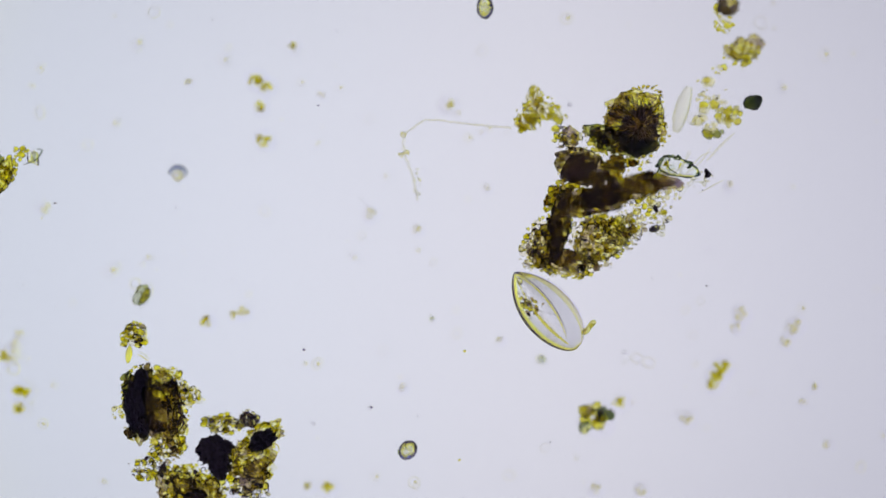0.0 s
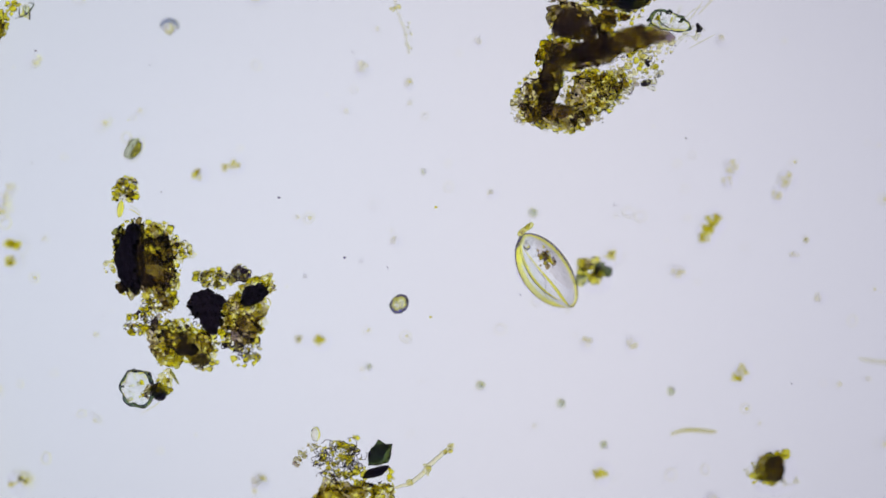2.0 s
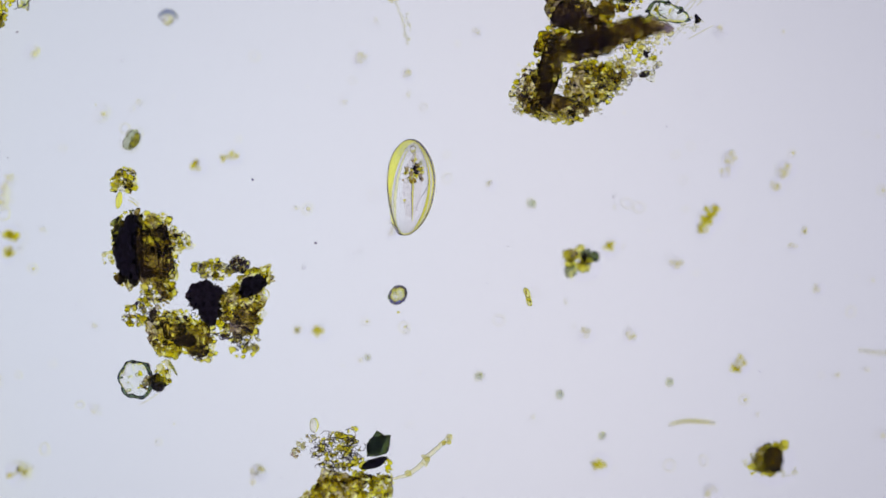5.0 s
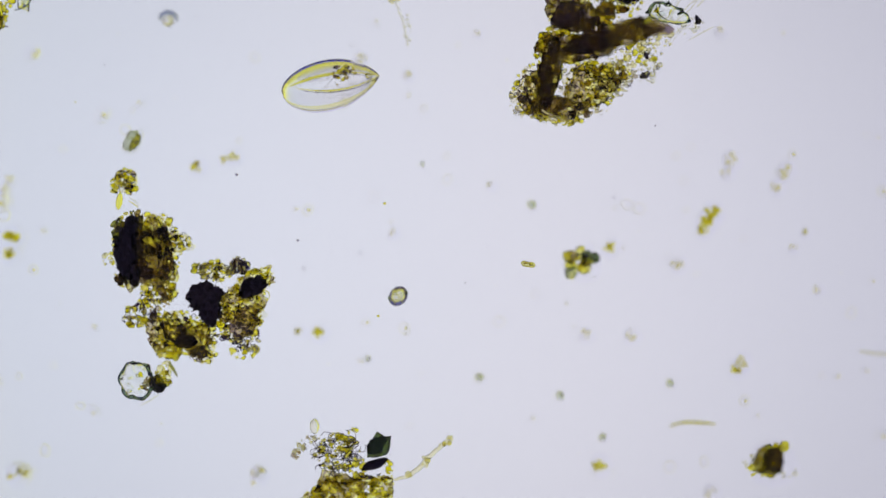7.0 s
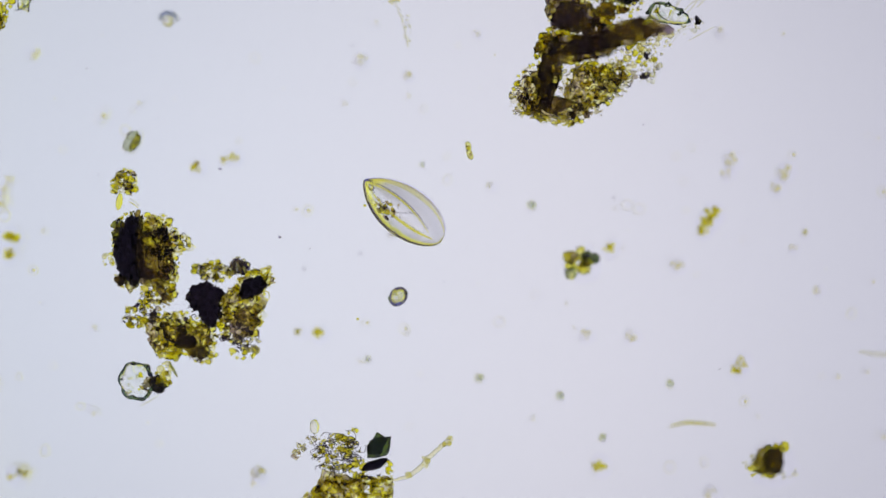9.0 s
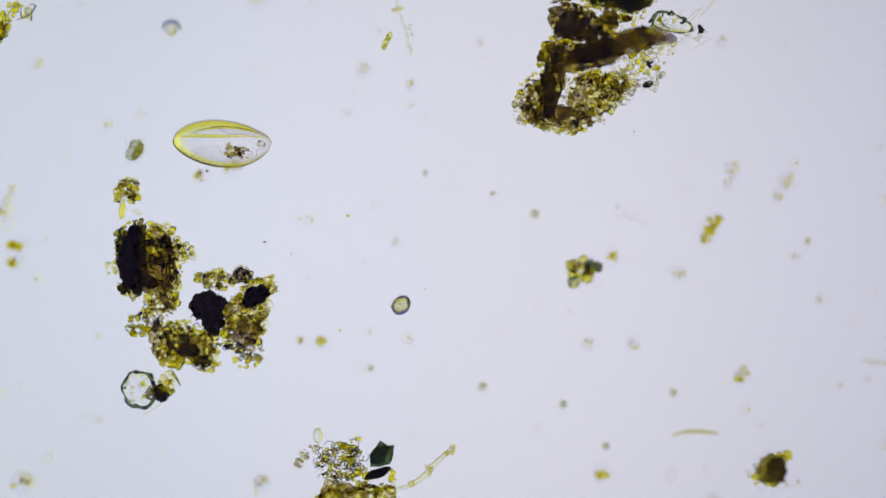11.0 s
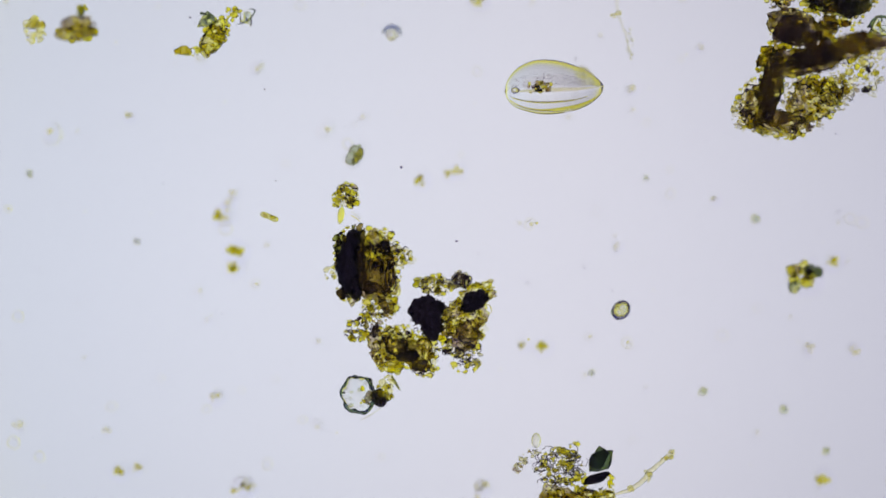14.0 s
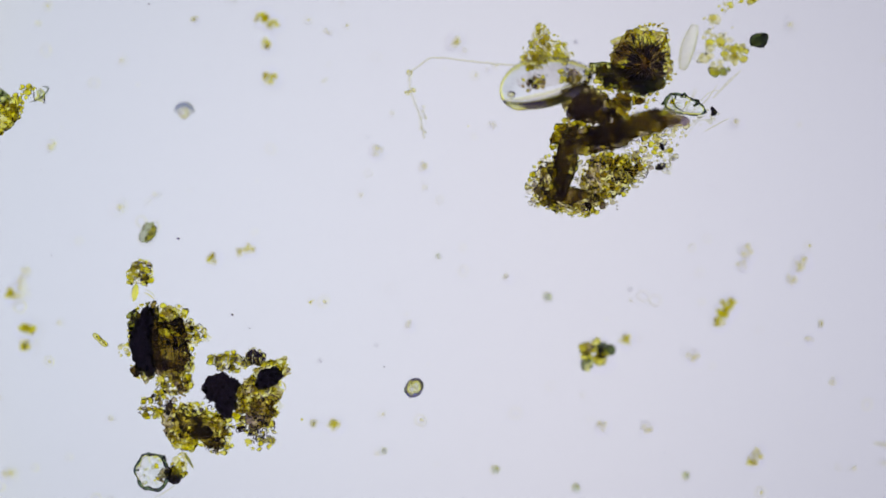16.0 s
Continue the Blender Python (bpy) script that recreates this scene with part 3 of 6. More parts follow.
def great_clump():
    c = Clump("debris_clump", 1060, 330, "large dark brown clump of plant debris with yellow granules", "debris clump", 11)
    fluted_rock(c, 1122, 212, 56, 50)
    c.grains([(1118, 176, 44, 12, 10), (1168, 215, 10, 40, 0), (1082, 195, 8, 26, 0)], 70, 0, (3.5, 6), GOLD, (0.05, 0.07))
    c.block("lump", 1029, 294, 0.050, 45, 31, 0.022, DARK_TISSUE, -20, 6, 0.2, "nearly black rough lump")
    c.block("lump", 1024, 297, 0.046, 33, 21, 0.016, DARK_TISSUE, 30, 6, 0.3)
    c.block("knob", 1010, 244, 0.055, 14, 20, 0.014, STEM_TISSUE, 10, 6, 0.2, "round violet-brown knob")
    c.curls(1010, 244, 13, 19, 22, 1.5, FOLD, "threads", (3, 7))
    c.curls(1030, 293, 40, 28, 46, 1.5, FOLD, "threads", (3, 7))
    c.mass("scraps", [(1030, 292, 44, 31, -12), (1004, 246, 15, 22, 0)], 44, (3, 7), [DUSK, GOLD, AMBER], (0.05, 0.08))
    # the bent stem
    c.block("stem", 991, 394, 0.044, 20, 54, 0.024, DARK_TISSUE, -12, 6, 0.34, "dark bent stem, brown where thin", 0.3)
    c.block("stem", 986, 398, 0.034, 14, 42, 0.014, DARK_TISSUE, -14, 6, 0.34, "", 0.3)
    c.block("stem", 1060, 351, 0.11, 44, 13, 0.010, DARK_TISSUE, 12, 7, 0.5, "", 0.3)
    c.block("stem", 1052, 354, 0.12, 56, 25, 0.018, STEM_TISSUE, 14, 6, 0.34, "", 0.3)
    c.block("stem", 1062, 350, 0.10, 46, 15, 0.014, DARK_TISSUE, 10, 6, 0.34, "", 0.3)
    c.block("stem", 1128, 332, 0.14, 54, 21, 0.014, STEM_TISSUE, 16, 6, 0.34, "", 0.3)
    c.block("stem", 1116, 332, 0.12, 38, 12, 0.012, DARK_TISSUE, 20, 6, 0.34, "", 0.3)
    c.block("stem", 1176, 324, 0.12, 28, 12, 0.008, STEM_TISSUE, -4, 5, 0.34, "", 0.3)
    c.block("stalk", 1088, 300, 0.11, 11, 28, 0.012, OLIVE_TISSUE, -20, 6, 0.25, "olive stalk between the lumps", 0.3)
    c.mass("scraps", [(1060, 352, 58, 26, 12), (1135, 330, 56, 22, 14)], 60, (5, 11), [DUSK, GOLD, BROWN, OLIVE], (0.11, 0.19))
    c.mass("scraps", [(1060, 352, 54, 20, 12), (1135, 332, 50, 15, 14)], 24, (4, 8), [HUMUS, MOSS, GOLD], (0.05, 0.09))
    c.grains([(996, 372, 28, 44, 12)], 40, 0, (4, 8), AMBER, (0.05, 0.085))
    c.grains([(1085, 345, 88, 28, 14)], 110, 0, (5, 9), GOLD, (0.13, 0.18))
    c.mass("scraps", [(1092, 303, 12, 28, -20), (1110, 285, 26, 10, 0)], 18, (6, 12), [OLIVE, BROWN], (0.03, 0.07))
    c.block("heap", 970, 432, 0.040, 25, 38, 0.018, OLIVE_TISSUE, -22, 7, 0.34, "brown grainy heap", 0.3)
    c.block("heap", 1004, 462, 0.044, 40, 19, 0.018, OLIVE_TISSUE, -8, 7, 0.34, "", 0.3)
    c.block("heap", 998, 456, 0.050, 24, 14, 0.012, STEM_TISSUE, 0, 6, 0.34, "", 0.3)
    c.block("heap", 1062, 424, 0.040, 42, 36, 0.016, OLIVE_TISSUE, 20, 7, 0.34, "", 0.3)
    c.grains([(1010, 468, 52, 22, -8), (1062, 425, 46, 40, 20), (958, 425, 28, 42, -25)], 90, 30, (3, 6), AMBER, (0.045, 0.085))
    c.grains([(1062, 420, 48, 42, 20), (1100, 410, 32, 26, 0), (1000, 478, 50, 16, -5), (985, 350, 22, 26, 0), (965, 440, 30, 40, -25)], 220, 90, (3, 6.5), YELLOW, (0.045, 0.085))
    c.grains([(945, 445, 20, 32, -20), (1040, 470, 45, 18, 0), (1120, 400, 26, 22, 0)], 110, 40, (3, 5.5), MURK)
    c.grains([(1150, 365, 30, 22, 0), (1120, 290, 36, 16, 20), (1060, 245, 20, 16, 0), (1000, 240, 24, 30, 0)], 60, 22, (4, 8), YELLOW)
    c.grains([(1130, 180, 52, 30, 20), (1150, 230, 36, 40, 0)], 160, 0, (4, 7), AMBER, (0.05, 0.085), 0.8)
    c.grains([(1030, 292, 44, 34, 0)], 60, 8, (4, 7), AMBER, (0.03, 0.07), 0.85)
    c.grains([(1098, 262, 40, 14, 22), (1040, 235, 20, 14, 0)], 40, 10, (4, 8), VESICLE)
    c.grains([(1010, 468, 56, 26, -8), (1062, 425, 52, 46, 20), (958, 425, 32, 48, -25), (996, 360, 34, 46, -12)], 110, 20, (5, 9), YELLOW, (0.03, 0.08), 0.88)
    c.grains([(1040, 430, 90, 50, 20), (1160, 370, 30, 40, 0), (1000, 235, 26, 24, 0)], 110, 30, (3.5, 7), VESICLE)
    c.grains([(1010, 468, 52, 22, -8), (1062, 425, 46, 40, 20), (958, 430, 26, 36, -25)], 60, 18, (3, 6), VIOLET)
    for x, y, rx, ry, n in ((1062, 424, 46, 38, 70), (1003, 468, 50, 20, 50), (955, 428, 24, 40, 40), (1110, 408, 30, 24, 26), (1085, 345, 80, 20, 40), (1118, 286, 34, 14, 20), (1000, 240, 20, 24, 16)):
        c.curls(x, y, rx, ry, n, 1.5, FOLD, "threads", (2.5, 6.5))
    for x, y, rx, ry, a in ((1062, 422, 44, 38, 20), (1003, 468, 48, 20, -6), (956, 428, 24, 38, -25), (1105, 408, 28, 20, 0)):
        c.rock("mucilage", x, y, 0.02, rx, ry, 0.008, JELLY, a, 0.5, 4, 3.5, 0.2)
    c.grains([(940, 440, 22, 38, -20), (1004, 482, 50, 12, -5), (1100, 420, 34, 26, 10)], 150, 24, (3, 5.5), VESICLE, (0.05, 0.08))
    # matter that ties the heap together
    c.mass("scraps", [(1086, 302, 18, 22, 0), (1064, 318, 22, 14, 0)], 46, (5, 11), [MOSS, BROWN, OLIVE], (0.06, 0.14))
    c.mass("scraps", [(1004, 326, 26, 14, 10), (975, 345, 16, 20, 0)], 44, (4, 9), [OLIVE, BROWN, YELLOW], (0.03, 0.09))
    c.mass("scraps", [(985, 458, 36, 20, 0), (1030, 470, 30, 14, -10), (958, 432, 18, 30, -25)], 26, (4, 9), [BROWN, DUSK, AMBER], (0.03, 0.09))
    c.mass("scraps", [(1062, 420, 40, 34, 20), (1104, 404, 26, 18, 0)], 26, (4, 9), [OLIVE, BROWN, AMBER], (0.03, 0.08))
    c.mass("scraps", [(1075, 262, 26, 14, -15), (1060, 250, 18, 16, 0)], 36, (4, 9), [MOSS, OLIVE, AMBER], (0.03, 0.09))
    c.grains([(1150, 362, 34, 20, 0), (1190, 340, 30, 14, 10), (1120, 380, 30, 14, 0)], 60, 14, (4, 8), WAN, (0.03, 0.12))
    # the clear crystal and the loose bits round it
    crystal = c.shell("crystal", 1199, 296, 0.05, 36, 18, 0.016, CRYSTAL, -12, 3, 0.10, "clear crystal with a dark edge")
    c.flakes([(1186, 298, 16, 8)], 3, (7, 12), CRYSTAL, (0.04, 0.08), "crystal")
    c.flakes([(1172, 300, 8, 8), (1222, 290, 8, 6), (1192, 280, 16, 4)], 9, (4, 9), BLUEGREEN, (0.04, 0.07), "crystal")
    # Tinted rod that paints in the crystal's dark refraction outline
    c.rim(1199, 296, 0.05, 34, 16, 4.8, RIM, 12, 3, 0.10, "edge", "dark refraction outline painted as a greenish rod", crystal)
    c.fibre([(1146, 326), (1164, 304), (1178, 278), (1202, 284)], 4.0, RIM, 0.06, "ridge", "dark greenish ridge", True, 0.0004)
    c.fibre([(1164, 304), (1178, 306), (1186, 322)], 3.0, RIM, 0.06, "ridge", "", True, 0.0004)
    c.fibre([(1178, 280), (1184, 298), (1200, 308)], 2.4, RIM, 0.06, "ridge", "", True, 0.0004)
    c.flakes([(1186, 290, 8, 3), (1206, 290, 8, 4)], 5, (5, 9), GOLD, (0.05, 0.06), "yellow_flake")
    c.flakes([(1165, 367, 4, 4), (1158, 406, 3, 2), (1252, 306, 4, 4)], 5, (7, 11), BLACK, (0.03, 0.06))
    c.grains([(1235, 318, 30, 14, 25), (1165, 400, 20, 20, 0)], 40, 8, (3, 6), PALE)
    for k in range(7):
        x, y = c.r.uniform(1150, 1240), c.r.uniform(300, 360)
        c.fibre([(x, y), (x + 25, y - c.r.uniform(10, 30)), (x + 45, y - c.r.uniform(20, 60))], 2.5, PALE, 0.05)
    # rough scraps and threads on the stem's lower limb and the ribbed lump
    c.mass("scraps", [(991, 394, 24, 56, -12), (1000, 345, 22, 18, 0)], 60, (4, 9), [DUSK, MOSS, GOLD, BROWN], (0.03, 0.09))
    c.mass("scraps", [(1052, 354, 58, 27, 14), (1128, 332, 54, 22, 16)], 46, (4, 9), [DUSK, BROWN, GOLD], (0.06, 0.14))
    c.curls(991, 396, 22, 52, 44, 1.5, FOLD, "threads", (2.5, 6.5))
    c.block("lump", 1114, 188, 0.034, 38, 22, 0.010, OLIVE_TISSUE, 15, 6, 0.4, "", 0.4)
    return c


def yellow_mat():
    c = Clump("algal_tuft", 945, 200, "soft tuft of small yellow-green granules beside the large clump", "algal tuft", 23, 0.0)
    c.grains([(945, 185, 20, 32, 0), (930, 215, 20, 20, 0), (965, 200, 32, 18, 0), (985, 208, 20, 10, 0)], 150, 30, (3.5, 7), YELLOW, (0.13, 0.20))
    c.grains([(945, 188, 16, 26, 0), (932, 216, 15, 16, 0)], 60, 10, (4, 8), OLIVE, (0.12, 0.19))
    c.grains([(945, 195, 36, 36, 0)], 30, 0, (4, 7), TAWNY, (0.12, 0.19))
    for x, y, rx, ry in ((945, 184, 14, 26), (931, 215, 16, 15), (968, 200, 22, 11)):
        c.rock("mucilage", x, y, 0.14, rx, ry, 0.008, JELLY, 0, 0.5, 3, 3.0)
    c.rock("stalk", 950, 205, 0.055, 5, 5, 0.055, WAN, 0, 0.3, 3)


def thread():
    c = Clump("algal_filament", 800, 240, "thin pale yellow thread with one sharp bend", "filament", 24)
    c.fibre([(905, 227), (860, 223), (815, 218), (758, 212), (735, 224), (715, 238)], 3.4, PALE, 0.085, "strand", "pale yellow strand", False, 0.0004)
    c.fibre([(715, 238), (716, 272), (730, 310), (740, 355)], 3.5, PALE, 0.15, "strand", "", False, 0.0008)
    c.grains([(715, 272, 9, 9, 0), (714, 240, 5, 6, 0)], 8, 4, (4, 6), WAN, (0.005, 0.10))
    c.grains([(738, 330, 6, 34, 0)], 12, 0, (4, 6), PALE, (0.12, 0.2))


def upper_chain():
    c = Clump("debris_chain", 1280, 140, "loose blurred chain of olive and brown granules", "debris clump", 31, 0.0)
    z = (0.12, 0.20)
    c.block("core", 1286, 14, 0.17, 19, 16, 0.014, DARK_TISSUE, 0, 6, 0.3, "dark olive core")
    c.block("core", 1318, 88, 0.17, 28, 20, 0.012, OLIVE_TISSUE, 25, 7, 0.35, "fuzzy grey-brown core")
    c.block("core", 1292, 96, 0.17, 16, 8, 0.010, GOLD_TISSUE, -40, 6, 0.35)
    c.grains([(1280, 35, 20, 26, 0), (1310, 95, 34, 26, 0), (1272, 122, 14, 14, 0)], 90, 20, (4, 8), GOLD, z)
    c.grains([(1322, 86, 26, 20, 0), (1286, 14, 18, 14, 0)], 70, 0, (4, 7), MURK, z)
    c.grains([(1265, 190, 40, 36, 0), (1265, 215, 40, 26, 0), (1245, 150, 12, 20, 0)], 40, 30, (6, 10), WAN, z)
    c.grains([(1250, 185, 16, 14, 0), (1290, 205, 24, 14, 0), (1262, 237, 14, 7, 0)], 24, 12, (6, 9), GOLD, z)
    c.grains([(1265, 237, 14, 7, 0)], 0, 4, (7, 10), TEAL, z)
    c.fibre([(1195, 235), (1205, 195), (1218, 155)], 26, PALE, 0.13, "sheath", "clear pale sheath")
    c.fibre([(1250, 285), (1275, 258), (1300, 235)], 5, PALE, 0.10, "fibre")
    d = Clump("mineral_grain", 1330, 182, "small dark angular mineral grain", "mineral grain", 33, 0.0)
    d.rock("body", 1331, 182, 0.09, 17, 13, 0.012, BLUEGREEN, 15, 0.3, 3)
    d.flakes([(1331, 182, 11, 9)], 6, (6, 9), BLUEGREEN, (0.08, 0.10))
    d.flakes([(1326, 184, 7, 5)], 3, (5, 7), GOLD, (0.10, 0.12), "yellow_flake")
    d.grains([(1334, 180, 5, 4, 0)], 0, 2, (5, 6), CRYSTAL, (0.10, 0.11))


def left_clump():
    c = Clump("debris_clump", 300, 780, "dark clump of black mineral and brown plant matter with yellow granules", "debris clump", 41)
    c.rock("black_slab", 240, 718, 0.042, 20, 48, 0.036, BLACK, 2, 0.2, 5, 3.4, 0.16, "black elongated slab with a ragged edge", 30)
    c.rock("black_slab", 248, 678, 0.040, 15, 26, 0.030, BLACK, -14, 0.25, 5, 3.4, 0.16, "", 14)
    c.rock("black_slab", 248, 752, 0.038, 14, 24, 0.028, BLACK, 16, 0.25, 5, 3.4, 0.16, "", 14)
    c.block("slab_edge", 258, 712, 0.050, 14, 48, 0.022, DARK_TISSUE, 3, 7, 0.6, "brown ragged edge of the slab", 0.3)
    c.block("slab_edge", 247, 768, 0.046, 13, 16, 0.016, OLIVE_TISSUE, 10, 6, 0.6, "", 0.3)
    c.block("plant_mass", 282, 694, 0.055, 32, 34, 0.018, OLIVE_TISSUE, 0, 7, 0.6, "olive-brown decayed plant mass", 0.3)
    c.block("plant_mass", 292, 735, 0.052, 34, 46, 0.018, OLIVE_TISSUE, 10, 7, 0.6, "", 0.3)
    c.block("plant_mass", 290, 712, 0.044, 28, 36, 0.014, OLIVE_TISSUE, 0, 7, 0.6, "", 0.3)
    c.block("dark_fleck", 287, 712, 0.072, 13, 9, 0.008, STEM_TISSUE, 20, 6, 0.3)
    c.block("dark_fleck", 284, 757, 0.070, 18, 8, 0.008, STEM_TISSUE, 5, 6, 0.3)
    c.block("dark_fleck", 302, 690, 0.070, 15, 7, 0.008, STEM_TISSUE, -30, 6, 0.3)
    c.rim(313, 734, 0.075, 6.5, 19, 3.4, FOLD, 5, 3, 0.05, "loop", "dark oval loop of a cell wall")
    c.mass("dark_scraps", [(292, 722, 34, 52, 0)], 26, (3, 8), [DUSK, GOLD, BROWN], (0.06, 0.085))
    for k in range(26):
        x0, d = c.r.uniform(262, 322), c.r.uniform(22, 52)
        y0 = c.r.uniform(670, 745)
        c.fibre([(x0, y0), (x0 + (x0 - 285) * 0.08 + c.r.uniform(-3, 3), y0 + d * 0.5), (x0 + (296 - x0) * 0.3, y0 + d)], c.r.uniform(1.2, 2.6), (FOLD, AMBER, HUMUS)[k % 3], 0.075, "fibre")
    c.flakes([(292, 715, 30, 50)], 8, (8, 15), BROWN, (0.03, 0.08))
    c.flakes([(300, 745, 22, 35), (318, 750, 6, 16)], 7, (8, 15), MURK, (0.05, 0.085))
    c.grains([(292, 710, 46, 58, 0), (335, 700, 20, 18, 0)], 110, 40, (3.5, 7), YELLOW)
    c.grains([(292, 715, 40, 55, 0)], 40, 12, (3.5, 7), MURK)
    c.grains([(240, 715, 26, 66, 0)], 60, 0, (5, 8), YELLOW, (0.03, 0.06), 0.95)
    c.mass("green_edge", [(228, 700, 12, 52, 4), (236, 765, 16, 14, 0), (255, 655, 14, 12, 0)], 60, (4, 9), [BLUEGREEN, MOSS, HUMUS], (0.03, 0.07), "dark green ragged edge")
    for x, y, rx, ry, n in ((296, 712, 40, 54, 50), (335, 700, 18, 16, 16), (296, 790, 26, 20, 36), (266, 828, 32, 22, 40), (398, 752, 28, 16, 36), (440, 822, 38, 38, 46), (450, 868, 26, 26, 40), (328, 862, 42, 34, 50), (372, 880, 26, 30, 36), (238, 594, 20, 22, 9)):
        c.curls(x, y, rx, ry, n, 1.5, FOLD, "threads", (2.5, 6.5))
    c.grains([(207, 730, 14, 10, 0)], 10, 4, (4, 7), WAN)
    c.grains([(295, 785, 34, 24, 0), (265, 828, 32, 24, 20)], 110, 26, (4, 8), YELLOW)
    c.grains([(270, 830, 30, 22, 20), (300, 800, 24, 20, 0)], 40, 8, (4, 7), MURK)
    c.flakes([(272, 828, 26, 20), (302, 795, 14, 14)], 9, (5, 10), BROWN, (0.02, 0.06))
    for k in range(5):
        x = c.r.uniform(300, 318)
        c.fibre([(x, 770 + c.r.uniform(-8, 8)), (x + 8, 787), (x + 14, 802 + c.r.uniform(-6, 6))], 2.4, AMBER, 0.05)
    c.fibre([(262, 640), (252, 632), (244, 628)], 3, WAN, 0.05)
    c.grains([(292, 720, 44, 60, 0), (270, 828, 34, 24, 20), (300, 795, 24, 20, 0)], 40, 14, (3, 6), VIOLET)
    for x, y, rx, ry, a in ((290, 712, 40, 56, 0), (440, 825, 36, 40, 0), (330, 862, 40, 32, 0), (374, 882, 22, 28, 0), (335, 702, 20, 16, 0), (398, 752, 24, 14, 0), (296, 788, 28, 18, 0)):
        c.rock("mucilage", x, y, 0.02, rx, ry, 0.008, JELLY, a, 0.5, 4, 3.5, 0.2)
    c.grains([(440, 832, 44, 52, 0), (330, 865, 48, 42, 0), (295, 715, 48, 62, 0), (270, 828, 36, 26, 20)], 110, 20, (5, 9), YELLOW, (0.03, 0.08), 0.88)
    # the round black body and its neighbours
    c.rock("black_body", 377, 797, 0.045, 31, 24, 0.04, BLACK, 10, 0.3, 5, 3.0, 0.2, "black kite-shaped body with a rough edge", 34)
    c.rock("black_body", 387, 822, 0.042, 19, 25, 0.035, BLACK, 20, 0.3, 5, 3.0, 0.2, "", 18)
    c.curls(380, 806, 30, 36, 30, 1.6, FOLD, "threads", (3, 7))
    c.rock("black_body", 464, 780, 0.042, 24, 15, 0.03, BLACK, 32, 0.4, 5, 3.4, 0.25, "small black lump with yellow fringe", 18)
    c.block("fringe", 470, 770, 0.036, 30, 20, 0.014, OLIVE_TISSUE, 30, 6, 0.6, "", 0.3)
    c.grains([(462, 776, 34, 24, 20)], 60, 10, (4, 7), YELLOW, (0.02, 0.05), 0.8)
    c.fibre([(478, 762), (487, 755), (495, 752)], 3, AMBER, 0.05)
    c.fibre([(485, 785), (492, 790), (494, 800)], 2, AMBER, 0.05)
    c.curls(438, 742, 13, 12, 34, 2.2, FOLD, "vesicles")
    c.grains([(438, 742, 16, 15, 0)], 30, 14, (4, 8), VESICLE)
    c.grains([(438, 742, 12, 11, 0)], 8, 4, (4, 6), FOOD)
    c.grains([(398, 752, 28, 18, 0), (370, 748, 12, 12, 0)], 30, 16, (4, 7), VESICLE)
    c.grains([(398, 752, 28, 18, 0), (365, 748, 8, 12, 0)], 60, 22, (4, 7), YELLOW)
    c.block("plant_mass", 444, 816, 0.044, 36, 28, 0.016, OLIVE_TISSUE, 0, 7, 0.6, "", 0.3)
    c.block("plant_mass", 452, 842, 0.050, 19, 24, 0.014, STEM_TISSUE, -25, 6, 0.6, "violet-brown plant mass", 0.3)
    c.grains([(440, 820, 40, 38, 0), (450, 860, 30, 20, 0)], 30, 10, (3.5, 6.5), AMBER)
    c.grains([(440, 820, 42, 40, 0), (450, 895, 24, 14, 0), (425, 820, 20, 40, 0)], 80, 30, (4, 8), YELLOW)
    c.curls(412, 860, 18, 10, 10, 2.0, FOLD, "vesicles")
    c.curls(450, 865, 24, 26, 16, 2.0, FOLD, "vesicles")
    c.grains([(412, 860, 18, 10, 0), (450, 868, 28, 30, 0), (370, 890, 24, 18, 0)], 50, 24, (4, 8), VESICLE)
    c.block("plant_mass", 314, 866, 0.044, 31, 31, 0.016, OLIVE_TISSUE, 0, 7, 0.6, "", 0.3)
    c.block("plant_mass", 324, 860, 0.052, 24, 15, 0.014, DARK_TISSUE, -25, 6, 0.6, "", 0.3)
    c.block("plant_mass", 366, 872, 0.044, 26, 26, 0.014, GOLD_TISSUE, 0, 7, 0.6, "", 0.3)
    c.block("dark_fleck", 346, 878, 0.060, 20, 9, 0.008, DARK_TISSUE, 10, 6, 0.3)
    c.block("dark_fleck", 303, 786, 0.060, 7, 16, 0.007, STEM_TISSUE, 25, 6, 0.3)
    c.block("dark_fleck", 288, 832, 0.060, 6, 14, 0.006, DARK_TISSUE, -15, 5, 0.3)
    c.grains([(325, 860, 44, 40, 0), (370, 865, 30, 40, 0), (312, 890, 26, 24, 0)], 110, 46, (3.5, 7), YELLOW)
    c.grains([(330, 862, 36, 30, 0), (365, 880, 22, 24, 0)], 70, 14, (4, 8), AMBER)
    c.grains([(400, 752, 28, 16, 0), (440, 850, 34, 40, 0), (330, 865, 40, 34, 0), (412, 860, 16, 10, 0)], 46, 18, (3, 6), VIOLET)
    c.grains([(378, 905, 20, 10, 10), (365, 895, 12, 12, 0)], 24, 10, (4, 7), YELLOW)
    c.curls(372, 896, 12, 12, 14, 2.2, FOLD, "vesicles")
    d = Clump("granule_cluster", 235, 597, "small cluster of clear and yellow granules", "granule cluster", 51)
    d.grains([(235, 590, 22, 20, 0), (222, 602, 10, 12, 0), (250, 600, 9, 12, 0)], 26, 20, (4, 8), YELLOW)
    d.grains([(238, 595, 20, 22, 0)], 8, 4, (4, 7), MURK)
    d.grains([(242, 582, 8, 6, 0), (240, 604, 14, 9, 0)], 6, 5, (3, 5), VIOLET)
